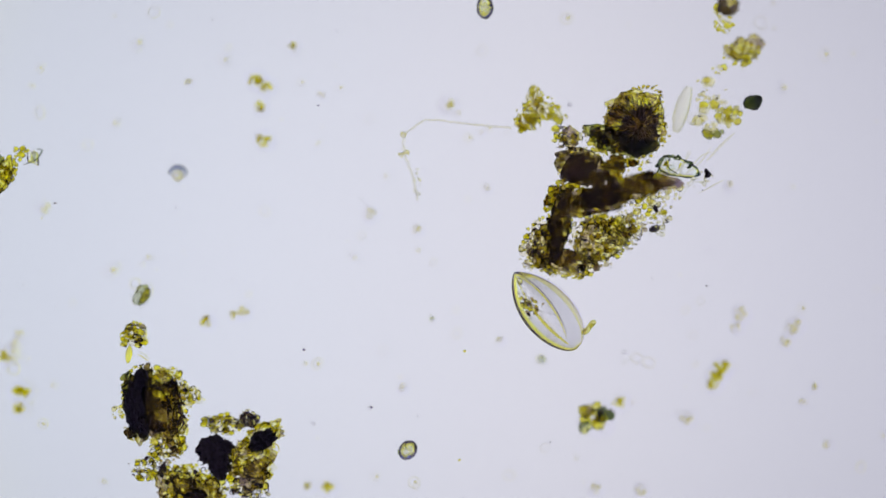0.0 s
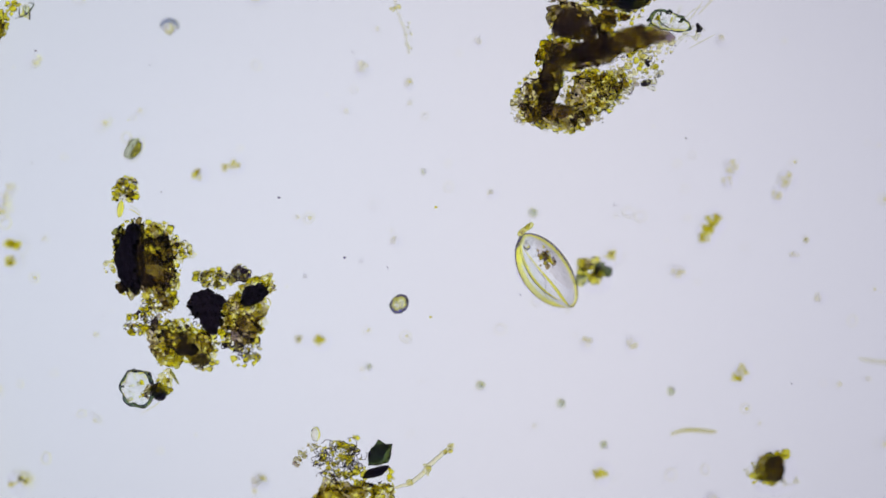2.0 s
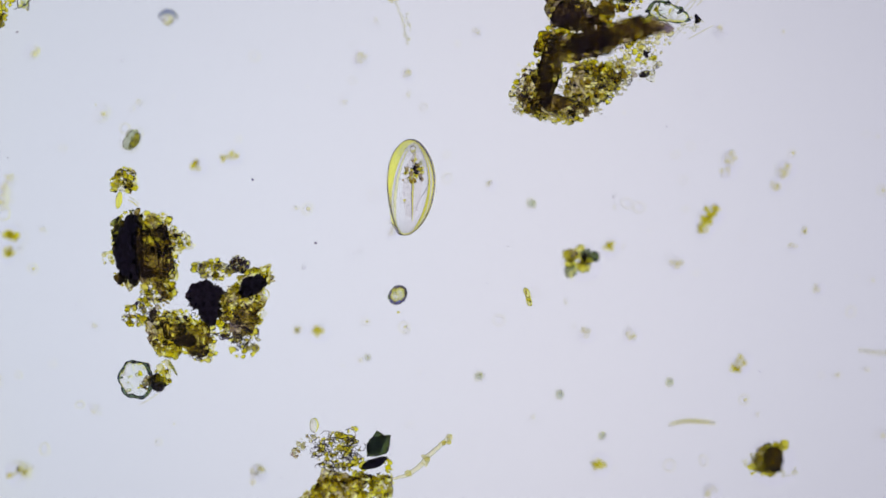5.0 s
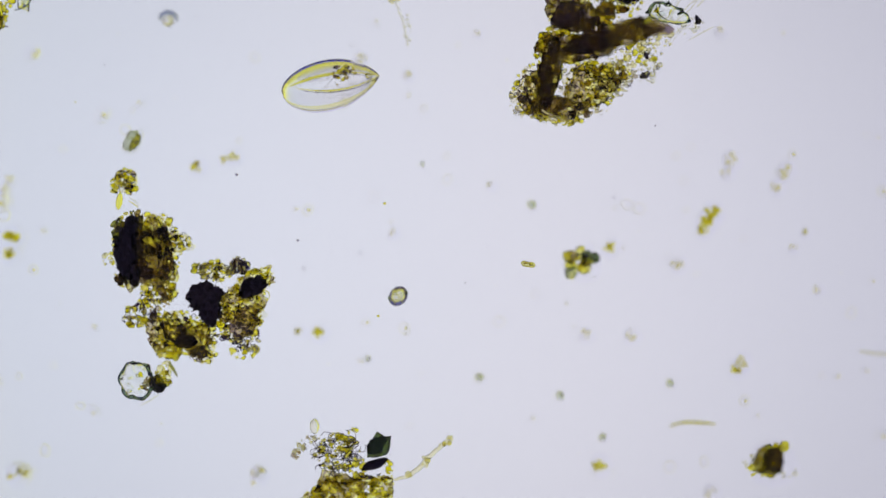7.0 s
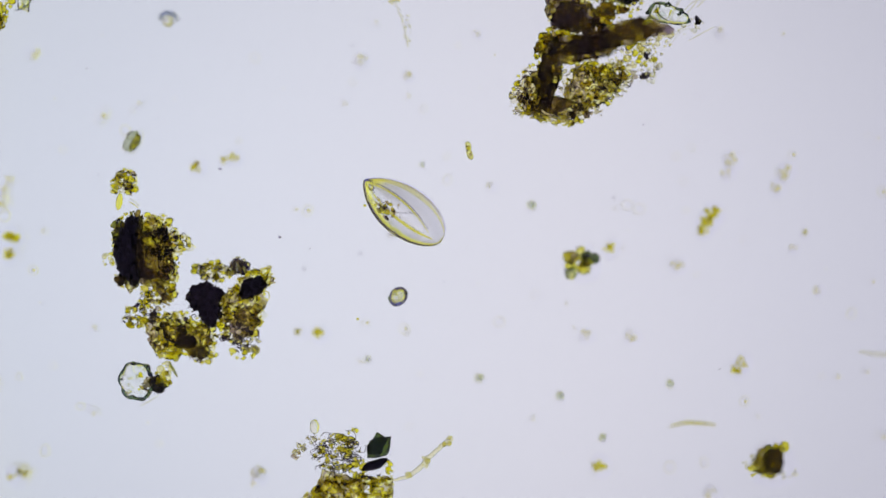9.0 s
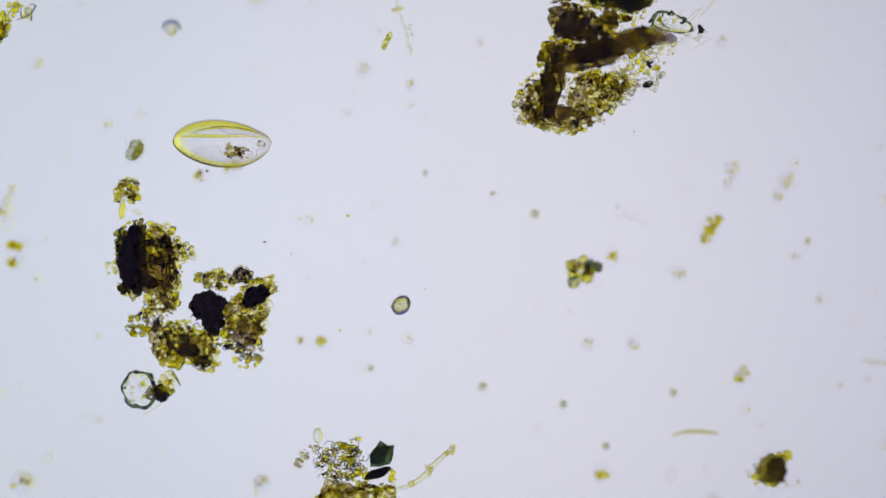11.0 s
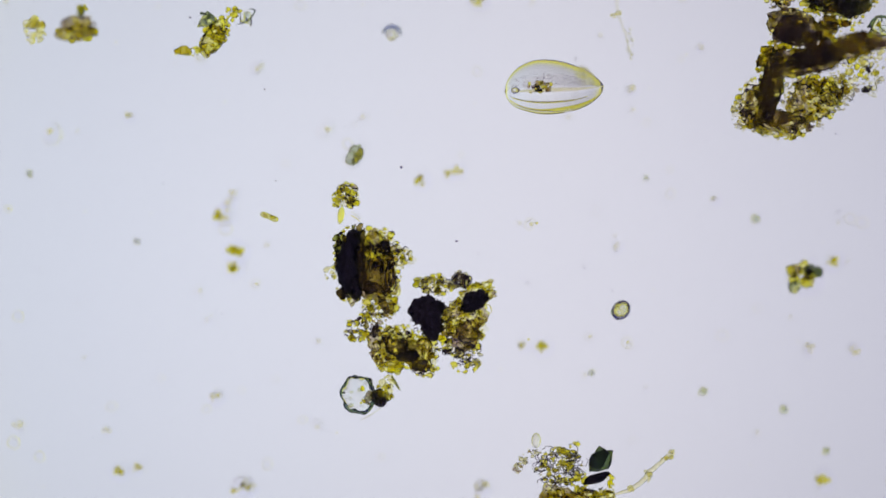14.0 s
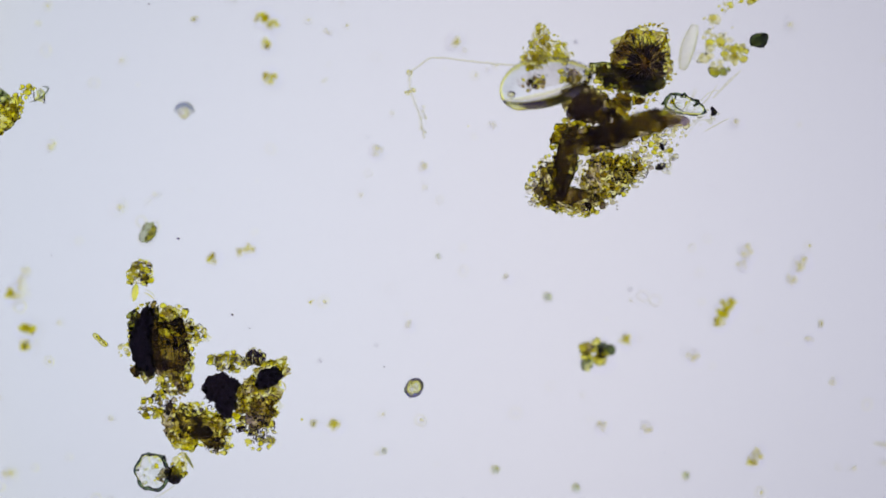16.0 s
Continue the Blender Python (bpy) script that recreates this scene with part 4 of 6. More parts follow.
    d.grains([(238, 594, 20, 20, 0)], 20, 10, (3.5, 6.5), VESICLE)
    d.grains([(220, 608, 5, 5, 0), (248, 606, 8, 8, 0)], 0, 7, (5, 8), YELLOW, (0.05, 0.06))
    d.grains([(242, 582, 4, 4, 0)], 0, 2, (4, 5), FOOD)
    d.rock("mucilage", 236, 594, 0.02, 20, 20, 0.008, JELLY, 0, 0.4, 3)
    d.rock("spike", 227, 628, 0.03, 6, 15, 0.008, LIP, -8, 0.1, 3, 2, 0, "yellow pointed spike")
    d.fibre([(245, 622), (255, 628), (263, 636)], 3, PALE, 0.04)


def hexagon_bead():
    c = Clump("hollow_shell", 262, 946, "clear six-sided shell with a thick dark rim", "shell", 61)
    body = c.shell("body", 260, 946, 0.035, 30, 35, 0.026, CRYSTAL, 0, 6, 0.05, "clear body with a thick dark rim", 14)
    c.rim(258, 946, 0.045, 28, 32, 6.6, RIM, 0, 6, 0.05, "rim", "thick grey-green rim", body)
    for k in range(14):
        a = k * 0.45 + c.r.uniform(-0.1, 0.1)
        c.flakes([(260 + 27 * math.cos(a), 946 + 32 * math.sin(a), 1, 1)], 1, (2, 4.5), RIM if k % 2 else BLUEGREEN, (0.04, 0.06), "rim_chip")
    c.grains([(256, 950, 17, 20, 0)], 5, 4, (3, 6), CRYSTAL, (0.06, 0.07))
    c.grains([(276, 956, 9, 10, 0)], 14, 7, (3, 5), MURK, (0.055, 0.07))
    c.flakes([(268, 934, 4, 4)], 2, (6, 9), GOLD, (0.05, 0.06), "yellow_flake")
    c.grains([(262, 958, 12, 12, 0)], 2, 1, (3, 5), YELLOW, (0.06, 0.07))
    c.grains([(285, 952, 10, 10, 0)], 10, 6, (4, 6), MURK)
    d = Clump("mineral_grain", 297, 952, "small dark glassy grain touching the clear shell", "mineral grain", 62)
    d.rock("body", 296, 955, 0.03, 12, 11, 0.02, BLACK, 0, 0.5, 4, 3.5, 0.2, "", 10)
    d.grains([(300, 948, 18, 16, 0)], 26, 12, (4, 8), YELLOW, (0.04, 0.08))
    d.grains([(305, 940, 16, 14, 0)], 16, 6, (4, 7), AMBER, (0.03, 0.08))
    d.curls(300, 950, 14, 12, 12, 1.8, FOLD, "threads", (3, 6))
    d.flakes([(298, 952, 8, 8)], 4, (5, 8), CRYSTAL, (0.03, 0.06))
    d.grains([(310, 925, 14, 16, 0)], 14, 8, (4, 7), WAN, (0.01, 0.12))
    d.fibre([(317, 912), (324, 924), (332, 938)], 5, MOSS, 0.10, "rod", "short green rod")
    d.fibre([(262, 992), (280, 982), (298, 970)], 2.4, PALE, 0.03)


def lower_clump():
    c = Clump("debris_clump", 640, 1090, "tangle of fine curled threads with dark chips and yellow matter", "debris clump", 71)
    c.curls(612, 1073, 42, 36, 150, 1.3, FOLD, "tangle", (3, 13))
    c.grains([(612, 1073, 42, 36, 0)], 40, 12, (4, 7), AMBER)
    c.grains([(612, 1073, 40, 34, 0), (640, 1050, 14, 20, 0)], 60, 22, (4, 8), YELLOW)
    c.grains([(545, 1068, 10, 18, -20), (568, 1048, 9, 8, 0)], 30, 14, (3, 5), VESICLE)
    c.grains([(545, 1068, 10, 18, -20), (568, 1048, 9, 8, 0)], 6, 4, (3, 5), FOOD)
    c.rock("vesicle", 573, 1027, 0.03, 8, 13, 0.012, PALE, 0, 0.15, 3)
    c.block("chip", 687, 1064, 0.04, 26, 18, 0.012, BLUEGREEN, 35, 4, 0.12, "dark green angular chip", 0.9)
    c.block("chip", 680, 1066, 0.06, 16, 12, 0.008, BLUEGREEN, 10, 4, 0.12, "", 0.9)
    c.block("chip", 688, 1052, 0.05, 14, 15, 0.006, BLUEGREEN, 30, 4, 0.05, "", 1.0)
    c.flakes([(688, 1052, 3, 3)], 1, (7, 8), YELLOW, (0.07, 0.08), "chip")
    c.block("black_rod", 680, 1094, 0.05, 25, 9, 0.014, BLACK, 22, 4, 0.15, "black short rod")
    c.grains([(650, 1100, 16, 18, 0), (705, 1105, 12, 18, 0), (668, 1122, 24, 10, 0)], 40, 20, (5, 8), YELLOW)
    c.curls(668, 1120, 22, 10, 14, 2.4, FOLD, "vesicles")
    c.block("plant_mass", 612, 1150, 0.044, 52, 34, 0.018, OLIVE_TISSUE, 10, 7, 0.6, "olive-brown plant mass", 0.3)
    c.grains([(612, 1150, 52, 32, 10)], 60, 30, (5, 9), AMBER)
    c.grains([(612, 1150, 56, 34, 10)], 60, 24, (5, 9), YELLOW)
    c.block("plant_mass", 692, 1137, 0.044, 20, 19, 0.014, OLIVE_TISSUE, 30, 6, 0.6, "", 0.3)
    c.rock("mucilage", 612, 1150, 0.02, 48, 28, 0.008, JELLY, 10, 0.4, 4)
    c.grains([(692, 1137, 20, 19, 0)], 40, 14, (4, 8), YELLOW)
    d = Clump("algal_filament", 768, 1080, "curved yellow algal thread with swollen cells", "filament", 72)
    d.fibre([(712, 1121), (735, 1116), (755, 1104), (775, 1082), (800, 1060), (818, 1044)], 9, WAN, 0.07, "strand", "yellow strand", True, 0.0006)
    d.grains([(770, 1090, 9, 8, 40), (806, 1056, 16, 5, 40), (740, 1114, 6, 5, 0)], 14, 9, (5, 7), WAN, (0.06, 0.10))


def far_clumps():
    c = Clump("debris_clump", 1375, 1086, "blurred dark olive clump with a pale fringe", "debris clump", 81, 0.0)
    c.rock("core", 1374, 1086, 0.19, 25, 25, 0.016, GOLD_TISSUE, 20, 0.45, 4, 3.0, 0.15)
    c.rock("core", 1382, 1084, 0.19, 17, 20, 0.010, DARK_TISSUE, 30, 0.4, 4, 3.0, 0.1)
    # this sheath is the clump's halo, painted as a tinted shell
    c.rock("sheath", 1382, 1090, 0.19, 44, 42, 0.012, HALO_SHELL, 0, 0.2, 3)
    c.grains([(1366, 1092, 26, 26, 0), (1396, 1062, 14, 9, 0)], 50, 26, (5, 9), GOLD, (0.16, 0.21))
    c.grains([(1374, 1090, 26, 26, 0)], 30, 10, (5, 9), MOSS, (0.16, 0.21))
    c.grains([(1345, 1080, 16, 20, 0), (1408, 1105, 16, 14, 0)], 10, 8, (4, 7), PALE, (0.16, 0.2))
    c = Clump("debris_clump", -237, 297, "blurred olive clump with a dark base", "debris clump", 82, 0.0)
    c.block("core", -238, 309, 0.19, 36, 13, 0.012, GOLD_TISSUE, 5, 7, 0.35, "yellow-olive base", 0.3)
    c.block("core", -236, 292, 0.19, 26, 14, 0.012, STEM_TISSUE, 0, 7, 0.45, "grey-brown top", 0.3)
    c.block("tip", -228, 270, 0.19, 6, 10, 0.008, MOSS, 0, 5, 0.3, "green tip", 0.3)
    c.grains([(-238, 302, 36, 18, 0), (-228, 272, 8, 14, 0)], 60, 12, (4, 8), GOLD, (0.16, 0.2))
    c = Clump("granule_cluster", -312, 303, "blurred pale yellow granule cluster", "granule cluster", 83, 0.0)
    c.grains([(-312, 303, 22, 22, 0)], 24, 16, (6, 10), WAN, (0.14, 0.2))
    c = Clump("debris_clump", 0, 305, "ragged yellow-brown clump with a clear crystal", "debris clump", 84, 0.0)
    c.block("chip", -8, 284, 0.10, 20, 15, 0.010, MOSS_TISSUE, 25, 3, 0.12, "dark green-brown three-cornered chip", 0.8)
    c.flakes([(-8, 276, 6, 4)], 2, (8, 11), BLUEGREEN, (0.10, 0.11), "chip")
    c.rock("core", 5, 312, 0.10, 18, 30, 0.02, GOLD, -30, 0.45, 3)
    c.grains([(5, 310, 22, 38, -25), (-25, 338, 24, 9, 10), (-62, 338, 10, 7, 0), (36, 272, 14, 14, 0)], 120, 40, (4, 7.5), YELLOW, (0.06, 0.13))
    c.grains([(5, 310, 20, 34, -25)], 40, 6, (4, 8), AMBER, (0.06, 0.12))
    c.flakes([(60, 278, 6, 5)], 3, (13, 18), CRYSTAL, (0.09, 0.11), "crystal")
    c.fibre([(44, 292), (64, 284), (76, 268), (66, 264)], 2.8, RIM, 0.11, "ridge", "grey-green crystal edge", True, 0.0004)
    c.rock("core", -50, 338, 0.10, 14, 8, 0.01, OLIVE, 0, 0.4, 3)


great_clump()
yellow_mat()
thread()
upper_chain()
left_clump()
hexagon_bead()
lower_clump()
far_clumps()


# ---- single particles under the cover glass ----
def under_cover(size):
    return COVER - size


def near_cover(x, y):
    return mx(x) * 0.992, my(y) * 0.992 - 0.0016


def particle(x, y, kind, size, seed):
    """One particle that clings to the cover glass: kind, and half its length in thousandths."""
    px, py = near_cover(x, y)
    r, s = random.Random(seed), size / 1000
    names = {"yellow": ("granule_cluster", "blurred yellow granule cluster under the cover glass", "granule cluster"),
             "olive": ("granule_cluster", "blurred olive-brown granule cluster under the cover glass", "granule cluster"),
             "wan": ("granule_cluster", "faint pale yellow granule cluster under the cover glass", "granule cluster"),
             "pale": ("vesicle", "faint clear vesicle under the cover glass", "vesicle"),
             "teal": ("algal_cell", "small blurred grey-green cell under the cover glass", "algal cell"),
             "bead": ("glassy_bead", "clear glassy bead with a dark rim", "bead"),
             "dark": ("mineral_grain", "tiny dark blurred grain under the cover glass", "mineral grain")}
    name, label, category = names[kind]
    top = thing(name, px, py, under_cover(s * 0.8), label, category, "particles under the cover glass")
    if kind in ("yellow", "olive", "wan", "teal"):
        # this sheath paints the lilac halo round the blurred particle
        part("sheath", Shape(seed + 9).ball((0.003, -0.002, 0), (s * 1.35, s * 1.2, s * 0.7), (0, 0, seed), 0.15, 3), HALO_SHELL, top, "painted lilac halo shell")
    if kind in ("yellow", "olive", "wan"):
        mat = {"yellow": GOLD, "olive": TAWNY, "wan": WAN}[kind]
        n = max(5, int(size * (0.5 if kind == "wan" else 0.9)))
        for k in range(n):
            a, d = r.uniform(0, 6.28), math.sqrt(r.random()) * s * (0.8 if kind == "wan" else 0.62)
            g = min(r.uniform(0.22, 0.38) * s if k < 3 else r.uniform(0.12, 0.26) * s, 0.008)
            ball = Shape(seed * 40 + k).ball((d * math.cos(a), d * math.sin(a) * r.uniform(0.6, 1), r.uniform(-0.3, 0.3) * s), (g, g * 0.85, g * 0.8), (0, 0, a), 0.25, 2, 2.2)
            part("granule", ball, YELLOW if kind == "yellow" and k % 3 == 0 else mat, top)
        if kind == "wan":
            part("cell", Shape(seed).ball((0, 0, 0), (s, s * r.uniform(0.75, 0.95), s * 0.6), (0, 0, r.uniform(0, 3)), 0.2, 3), GHOST, top)
    elif kind == "pale":
        part("body", Shape(seed).ball((0, 0, 0), (s, s * r.uniform(0.6, 0.95), s * 0.6), (0, 0, r.uniform(0, 3)), 0.18, 3), GHOST, top)
        part("speck", Shape(seed + 1).ball((s * r.uniform(-0.3, 0.3), s * r.uniform(-0.3, 0.3), 0.0), s * 0.25, None, 0.2, 2), WAN, top)
    elif kind == "teal":
        part("body", Shape(seed).ball((0, 0, 0), (s, s * r.uniform(0.75, 0.95), s * 0.8), (0, 0, r.uniform(0, 3)), 0.15, 3), CELL, top)
        part("core", Shape(seed + 1).ball((s * 0.25, s * 0.1, 0), (s * 0.36, s * 0.42, s * 0.25), (0, 0, r.uniform(0, 3)), 0.25, 3), TEAL, top)
    elif kind == "bead":
        part("body", Shape(seed).ball((0, 0, 0), (s, s * 0.82, s * 0.7), (0, 0, r.uniform(0, 3)), 0.08, 4, 2), BEAD, top)
    else:
        part("body", Shape(seed).ball((0, 0, 0), (s, s * 0.8, s * 0.7), None, 0.25, 3), HAZE, top)
    return top


YELLOWS = [(1277, 647, 15), (1269, 662, 16), (1262, 678, 13), (452, 140, 16), (470, 152, 13), (459, 187, 12), (465, 246, 15), (365, 567, 12), (412, 556, 9), (430, 550, 11), (36, 693, 17), (34, 720, 14),
           (1078, 1096, 15), (578, 862, 13), (1096, 711, 13), (1330, 912, 12), (1322, 925, 13), (-137, 1076, 10), (8, 630, 13), (-169, 1083, 13)]
OLIVES = [(518, 80, 12), (545, 858, 11), (1440, 683, 9), (333, 143, 8), (-152, 453, 9), (885, 601, 8)]
WANS = [(18, 625, 17), (34, 590, 9), (790, 183, 15), (653, 377, 13), (737, 405, 10), (1407, 575, 16), (1392, 602, 13), (1310, 555, 15), (1303, 580, 11),
        (1217, 740, 13), (1133, 866, 13), (1053, 866, 12), (712, 685, 9), (48, 1111, 19), (1290, 328, 11), (3, 950, 13), (-347, 1000, 10), (60, 1108, 14),
        (25, 605, 10), (-287, 179, 19), (470, 1108, 11), (1420, 710, 8), (860, 330, 8), (1275, 1143, 13), (1465, 785, 9), (475, 1112, 14)]
PALES = [(197, 477, 19), (243, 75, 15), (398, 103, 13), (810, 200, 9), (470, 1124, 15), (183, 853, 11), (205, 215, 12), (1578, 1046, 15), (73, 367, 14),
         (-287, 485, 20), (-22, 227, 11), (740, 440, 9), (685, 312, 8), (628, 452, 10), (80, 365, 12), (1390, 150, 16), (1500, 940, 11), (1205, 735, 12),
         (265, 455, 10), (95, 680, 9), (185, 1000, 14), (-27, 762, 10), (1550, 930, 9), (960, 1015, 9), (655, 910, 8), (-25, 352, 11), (1105, 640, 7)]
TEALS = [(958, 635, 11), (1008, 973, 11), (865, 941, 11), (1083, 1046, 10), (1203, 951, 10), (-137, 675, 8), (668, 908, 7), (764, 563, 6), (-327, 555, 9)]
DARKS = [(1008, 184, 5), (655, 720, 4), (1254, 440, 3), (555, 748, 4), (1104, 622, 4), (640, 352, 3), (-240, 782, 3)]
for kind, spots, first in (("yellow", YELLOWS, 100), ("olive", OLIVES, 200), ("wan", WANS, 300), ("pale", PALES, 400), ("teal", TEALS, 500), ("dark", DARKS, 600)):
    for i, (x, y, size) in enumerate(spots):
        particle(x, y, kind, size * {"yellow": 1.15, "teal": 0.75, "dark": 0.6}.get(kind, 1), first + i)


def faint_vesicles():
    """Many more faint clear vesicles: rings that hang in the water, and crumbs that cling to the cover glass."""
    r = random.Random(404)
    crowded = ((900, 1220, 130, 510), (190, 510, 560, 980), (530, 730, 1010, 1180))
    for i in range(130):
        x, y = r.uniform(-420, 1600), r.uniform(0, 1180)
        if any(a < x < b and c < y < d for a, b, c, d in crowded):
            continue
        if i % 5 == 0:
            particle(x, y, r.choice(("pale", "wan")), r.choice((r.uniform(4, 8), r.uniform(2, 4))), 900 + i)
            continue
        w, flat, a = r.uniform(0.004, 0.011), r.uniform(0.75, 1.0), r.uniform(0, 3.1)
        top = thing("vesicle", mx(x), my(y), r.uniform(0.09, 0.15), "faint clear ring-shaped vesicle hanging in the water", "vesicle", "faint vesicles in the water")
        ring = [(w * math.cos(q) * math.cos(a) - w * flat * math.sin(q) * math.sin(a), w * math.cos(q) * math.sin(a) + w * flat * math.sin(q) * math.cos(a), 0.0) for q in [2 * math.pi * k / 22 for k in range(23)]]
        part("wall", Shape(i).rod(ring, w * 0.22 + 0.0006, 6), HALO, top)
        if i % 3 == 0:
            part("core", Shape(i).ball((w * 0.2, 0, 0), w * 0.35, None, 0.3, 2), WAN, top)


faint_vesicles()


def beads():
    for x, y, z, rx, ry, angle, label in ((722, 796, 0.115, 19, 16, 50, "clear glassy bead with a thick dark rim"), (858, 14, 0.12, 15, 22, 0, "clear oval glassy bead"),
                                          (1158, 406, 0.05, 10, 6, 15, "tiny clear bead with a dark rim")):
        c = Clump("glassy_bead", x, y, label, "bead", 300 + x)
        body = part("body", Shape(x).ball((0, 0, z), (rx / 1050, ry / 1050, 0.0115), (0, 0, radians(angle)), 0.10, 5, 1.6), BEAD, c.top)
        # Tinted rod that darkens the bead's edge as refraction would
        c.rim(x, y, z - 0.004, rx * 0.90, ry * 0.90, min(rx, ry) * 0.14, RIM, -angle, 5, 0.03, "rim", "dark refraction rim painted as a greenish rod", body)
        part("stalk", Shape(x).ball((0, 0, z / 2 - 0.006), (0.003, 0.003, z / 2 - 0.006), None, 0.1, 2), PALE, c.top)
    # a clear body like a bent leaf
    top = thing("curled_shell", mx(318), my(310), 0.19, "curled clear shell with a grey rim", "shell")
    s = Shape().rod([(0.015 * math.cos(a), 0.013 * math.sin(a), 0) for a in [radians(-10 + 12 * k) for k in range(17)]], [0.0045 * math.sin(math.pi * (0.1 + 0.8 * k / 16)) for k in range(17)], 8)
    part("rim", s, BLUE, top)
    part("body", Shape(3).ball((0, -0.003, 0), (0.010, 0.009, 0.006), None, 0.2, 3), PLUG, top)
    # the grey-green capsule
    px, py = mx(253), my(522)
    top = thing("algal_cell", px, py, 0.0, "grey-green oval algal capsule", "algal cell")
    part("body", Shape(4).ball((0, 0, 0.125), (0.0125, 0.020, 0.011), (0, 0, -0.55), 0.22, 4, 2.5, 0.1), SLATE, top)
    part("sheath", Shape(6).ball((0, 0, 0.125), (0.018, 0.026, 0.014), (0, 0, -0.55), 0.08, 3), GHOST, top)
    part("stalk", Shape(6).ball((0, 0, 0.056), (0.003, 0.003, 0.056), None, 0.1, 2), PALE, top)
    part("chloroplasts", Shape(14).ball((0.0045, -0.002, 0.128), (0.0065, 0.0145, 0.006), (0, 0, -0.55), 0.4, 3, 3.0), OLIVE, top, "olive chloroplast")
    grit = Shape(12)
    for k in range(16):
        grit.ball((0.008 * math.cos(k * 2.4), 0.013 * math.sin(k * 1.7), 0.138), 0.0022, None, 0.2, 1)
    part("chloroplasts", grit, MOSS, top)
    # slender rods
    for pts, w, mat, label in (([(1198, 1024), (1225, 1017), (1258, 1018), (1280, 1021)], 6, TAWNY, "slender pale yellow curved diatom rod"), ([(1530, 892), (1565, 897), (1600, 897)], 8, PALE, "faint straight pale diatom rod"),
                               ([(560, 260), (565, 255), (570, 252)], 5, PALE, "faint short pale diatom rod")):
        c = Clump("diatom_rod", pts[1][0], pts[1][1], label, "diatom", 91)
        c.fibre(pts, w, mat, COVER - w / 2000, "body")


beads()


def rosette():
    """The blurred cluster that the swimmer nudges."""
    top = thing("granule_rosette", 0, 0, 0, "blurred rosette of yellow and dark granules", "granule cluster")
    r = random.Random(77)
    for k in range(9):
        a = 2 * math.pi * k / 9 + r.uniform(-0.3, 0.3)
        d, g = r.uniform(0.012, 0.024), r.uniform(0.95, 1.35)
        part("granule", Shape(700 + k).ball((d * math.cos(a) - 0.004, d * 0.95 * math.sin(a), r.uniform(-0.004, 0.004)), (0.0095 * g, 0.0072 * g, 0.006), (0, 0, a + r.uniform(-0.8, 0.8)), 0.45, 3, 2.8), (GOLD, MOSS_TISSUE, YELLOW, GOLD_TISSUE, TAWNY)[k % 5], top)
    for k in range(18):
        a, d = r.uniform(0, 6.28), 0.016 * math.sqrt(r.random())
        g = r.uniform(0.0035, 0.0075)
        part("granule", Shape(740 + k).ball((d * math.cos(a) - 0.004, d * math.sin(a), r.uniform(-0.008, 0.008)), (g, g * 0.8, g * 0.8), (0, 0, a), 0.35, 2, 2.6), (GOLD, VESICLE, TAWNY, VIOLET)[k % 4], top)
    part("dark_granule", Shape(720).ball((0.025, 0.006, 0), (0.009, 0.010, 0.007), None, 0.2, 3), BLUEGREEN, top)
    # this sheath paints the rosette's lilac halo
    part("sheath", Shape(722).ball((0.003, -0.003, 0), (0.036, 0.032, 0.014), None, 0.2, 3), HALO_SHELL, top, "painted lilac halo shell")
    return top


ROSETTE = rosette()


# ---- the swimmers ----
LENGTH = 0.176


def bow(u, peak, front, rear):
    """A rise from 0 to 1 at the peak and back to 0, blunt (small powers) or pointed at either end."""
    return (1 - (1 - u / peak) ** 2) ** front if u < peak else (1 - ((u - peak) / (1 - peak)) ** 2) ** rear


def hull(u):
    """Width of the full side and of the flap, rise of the back and of the belly at u, from the pointed end (0) to the broad end (1)."""
    if not 0 < u < 1:
        return 0, 0, 0, 0
    return 0.043 * bow(u, 0.50, 0.75, 0.60), 0.046 * bow(u, 0.58, 0.80, 0.48), 0.055 * bow(u, 0.38, 0.55, 0.76), 0.047 * bow(u, 0.44, 0.58, 0.55)


def ease(t):
    t = min(1, max(0, t))
    return t * t * (3 - 2 * t)


def sag(u):
    """The broad end curls a little towards the back."""
    return -0.004 * max(0, (u - 0.66) / 0.34) ** 2


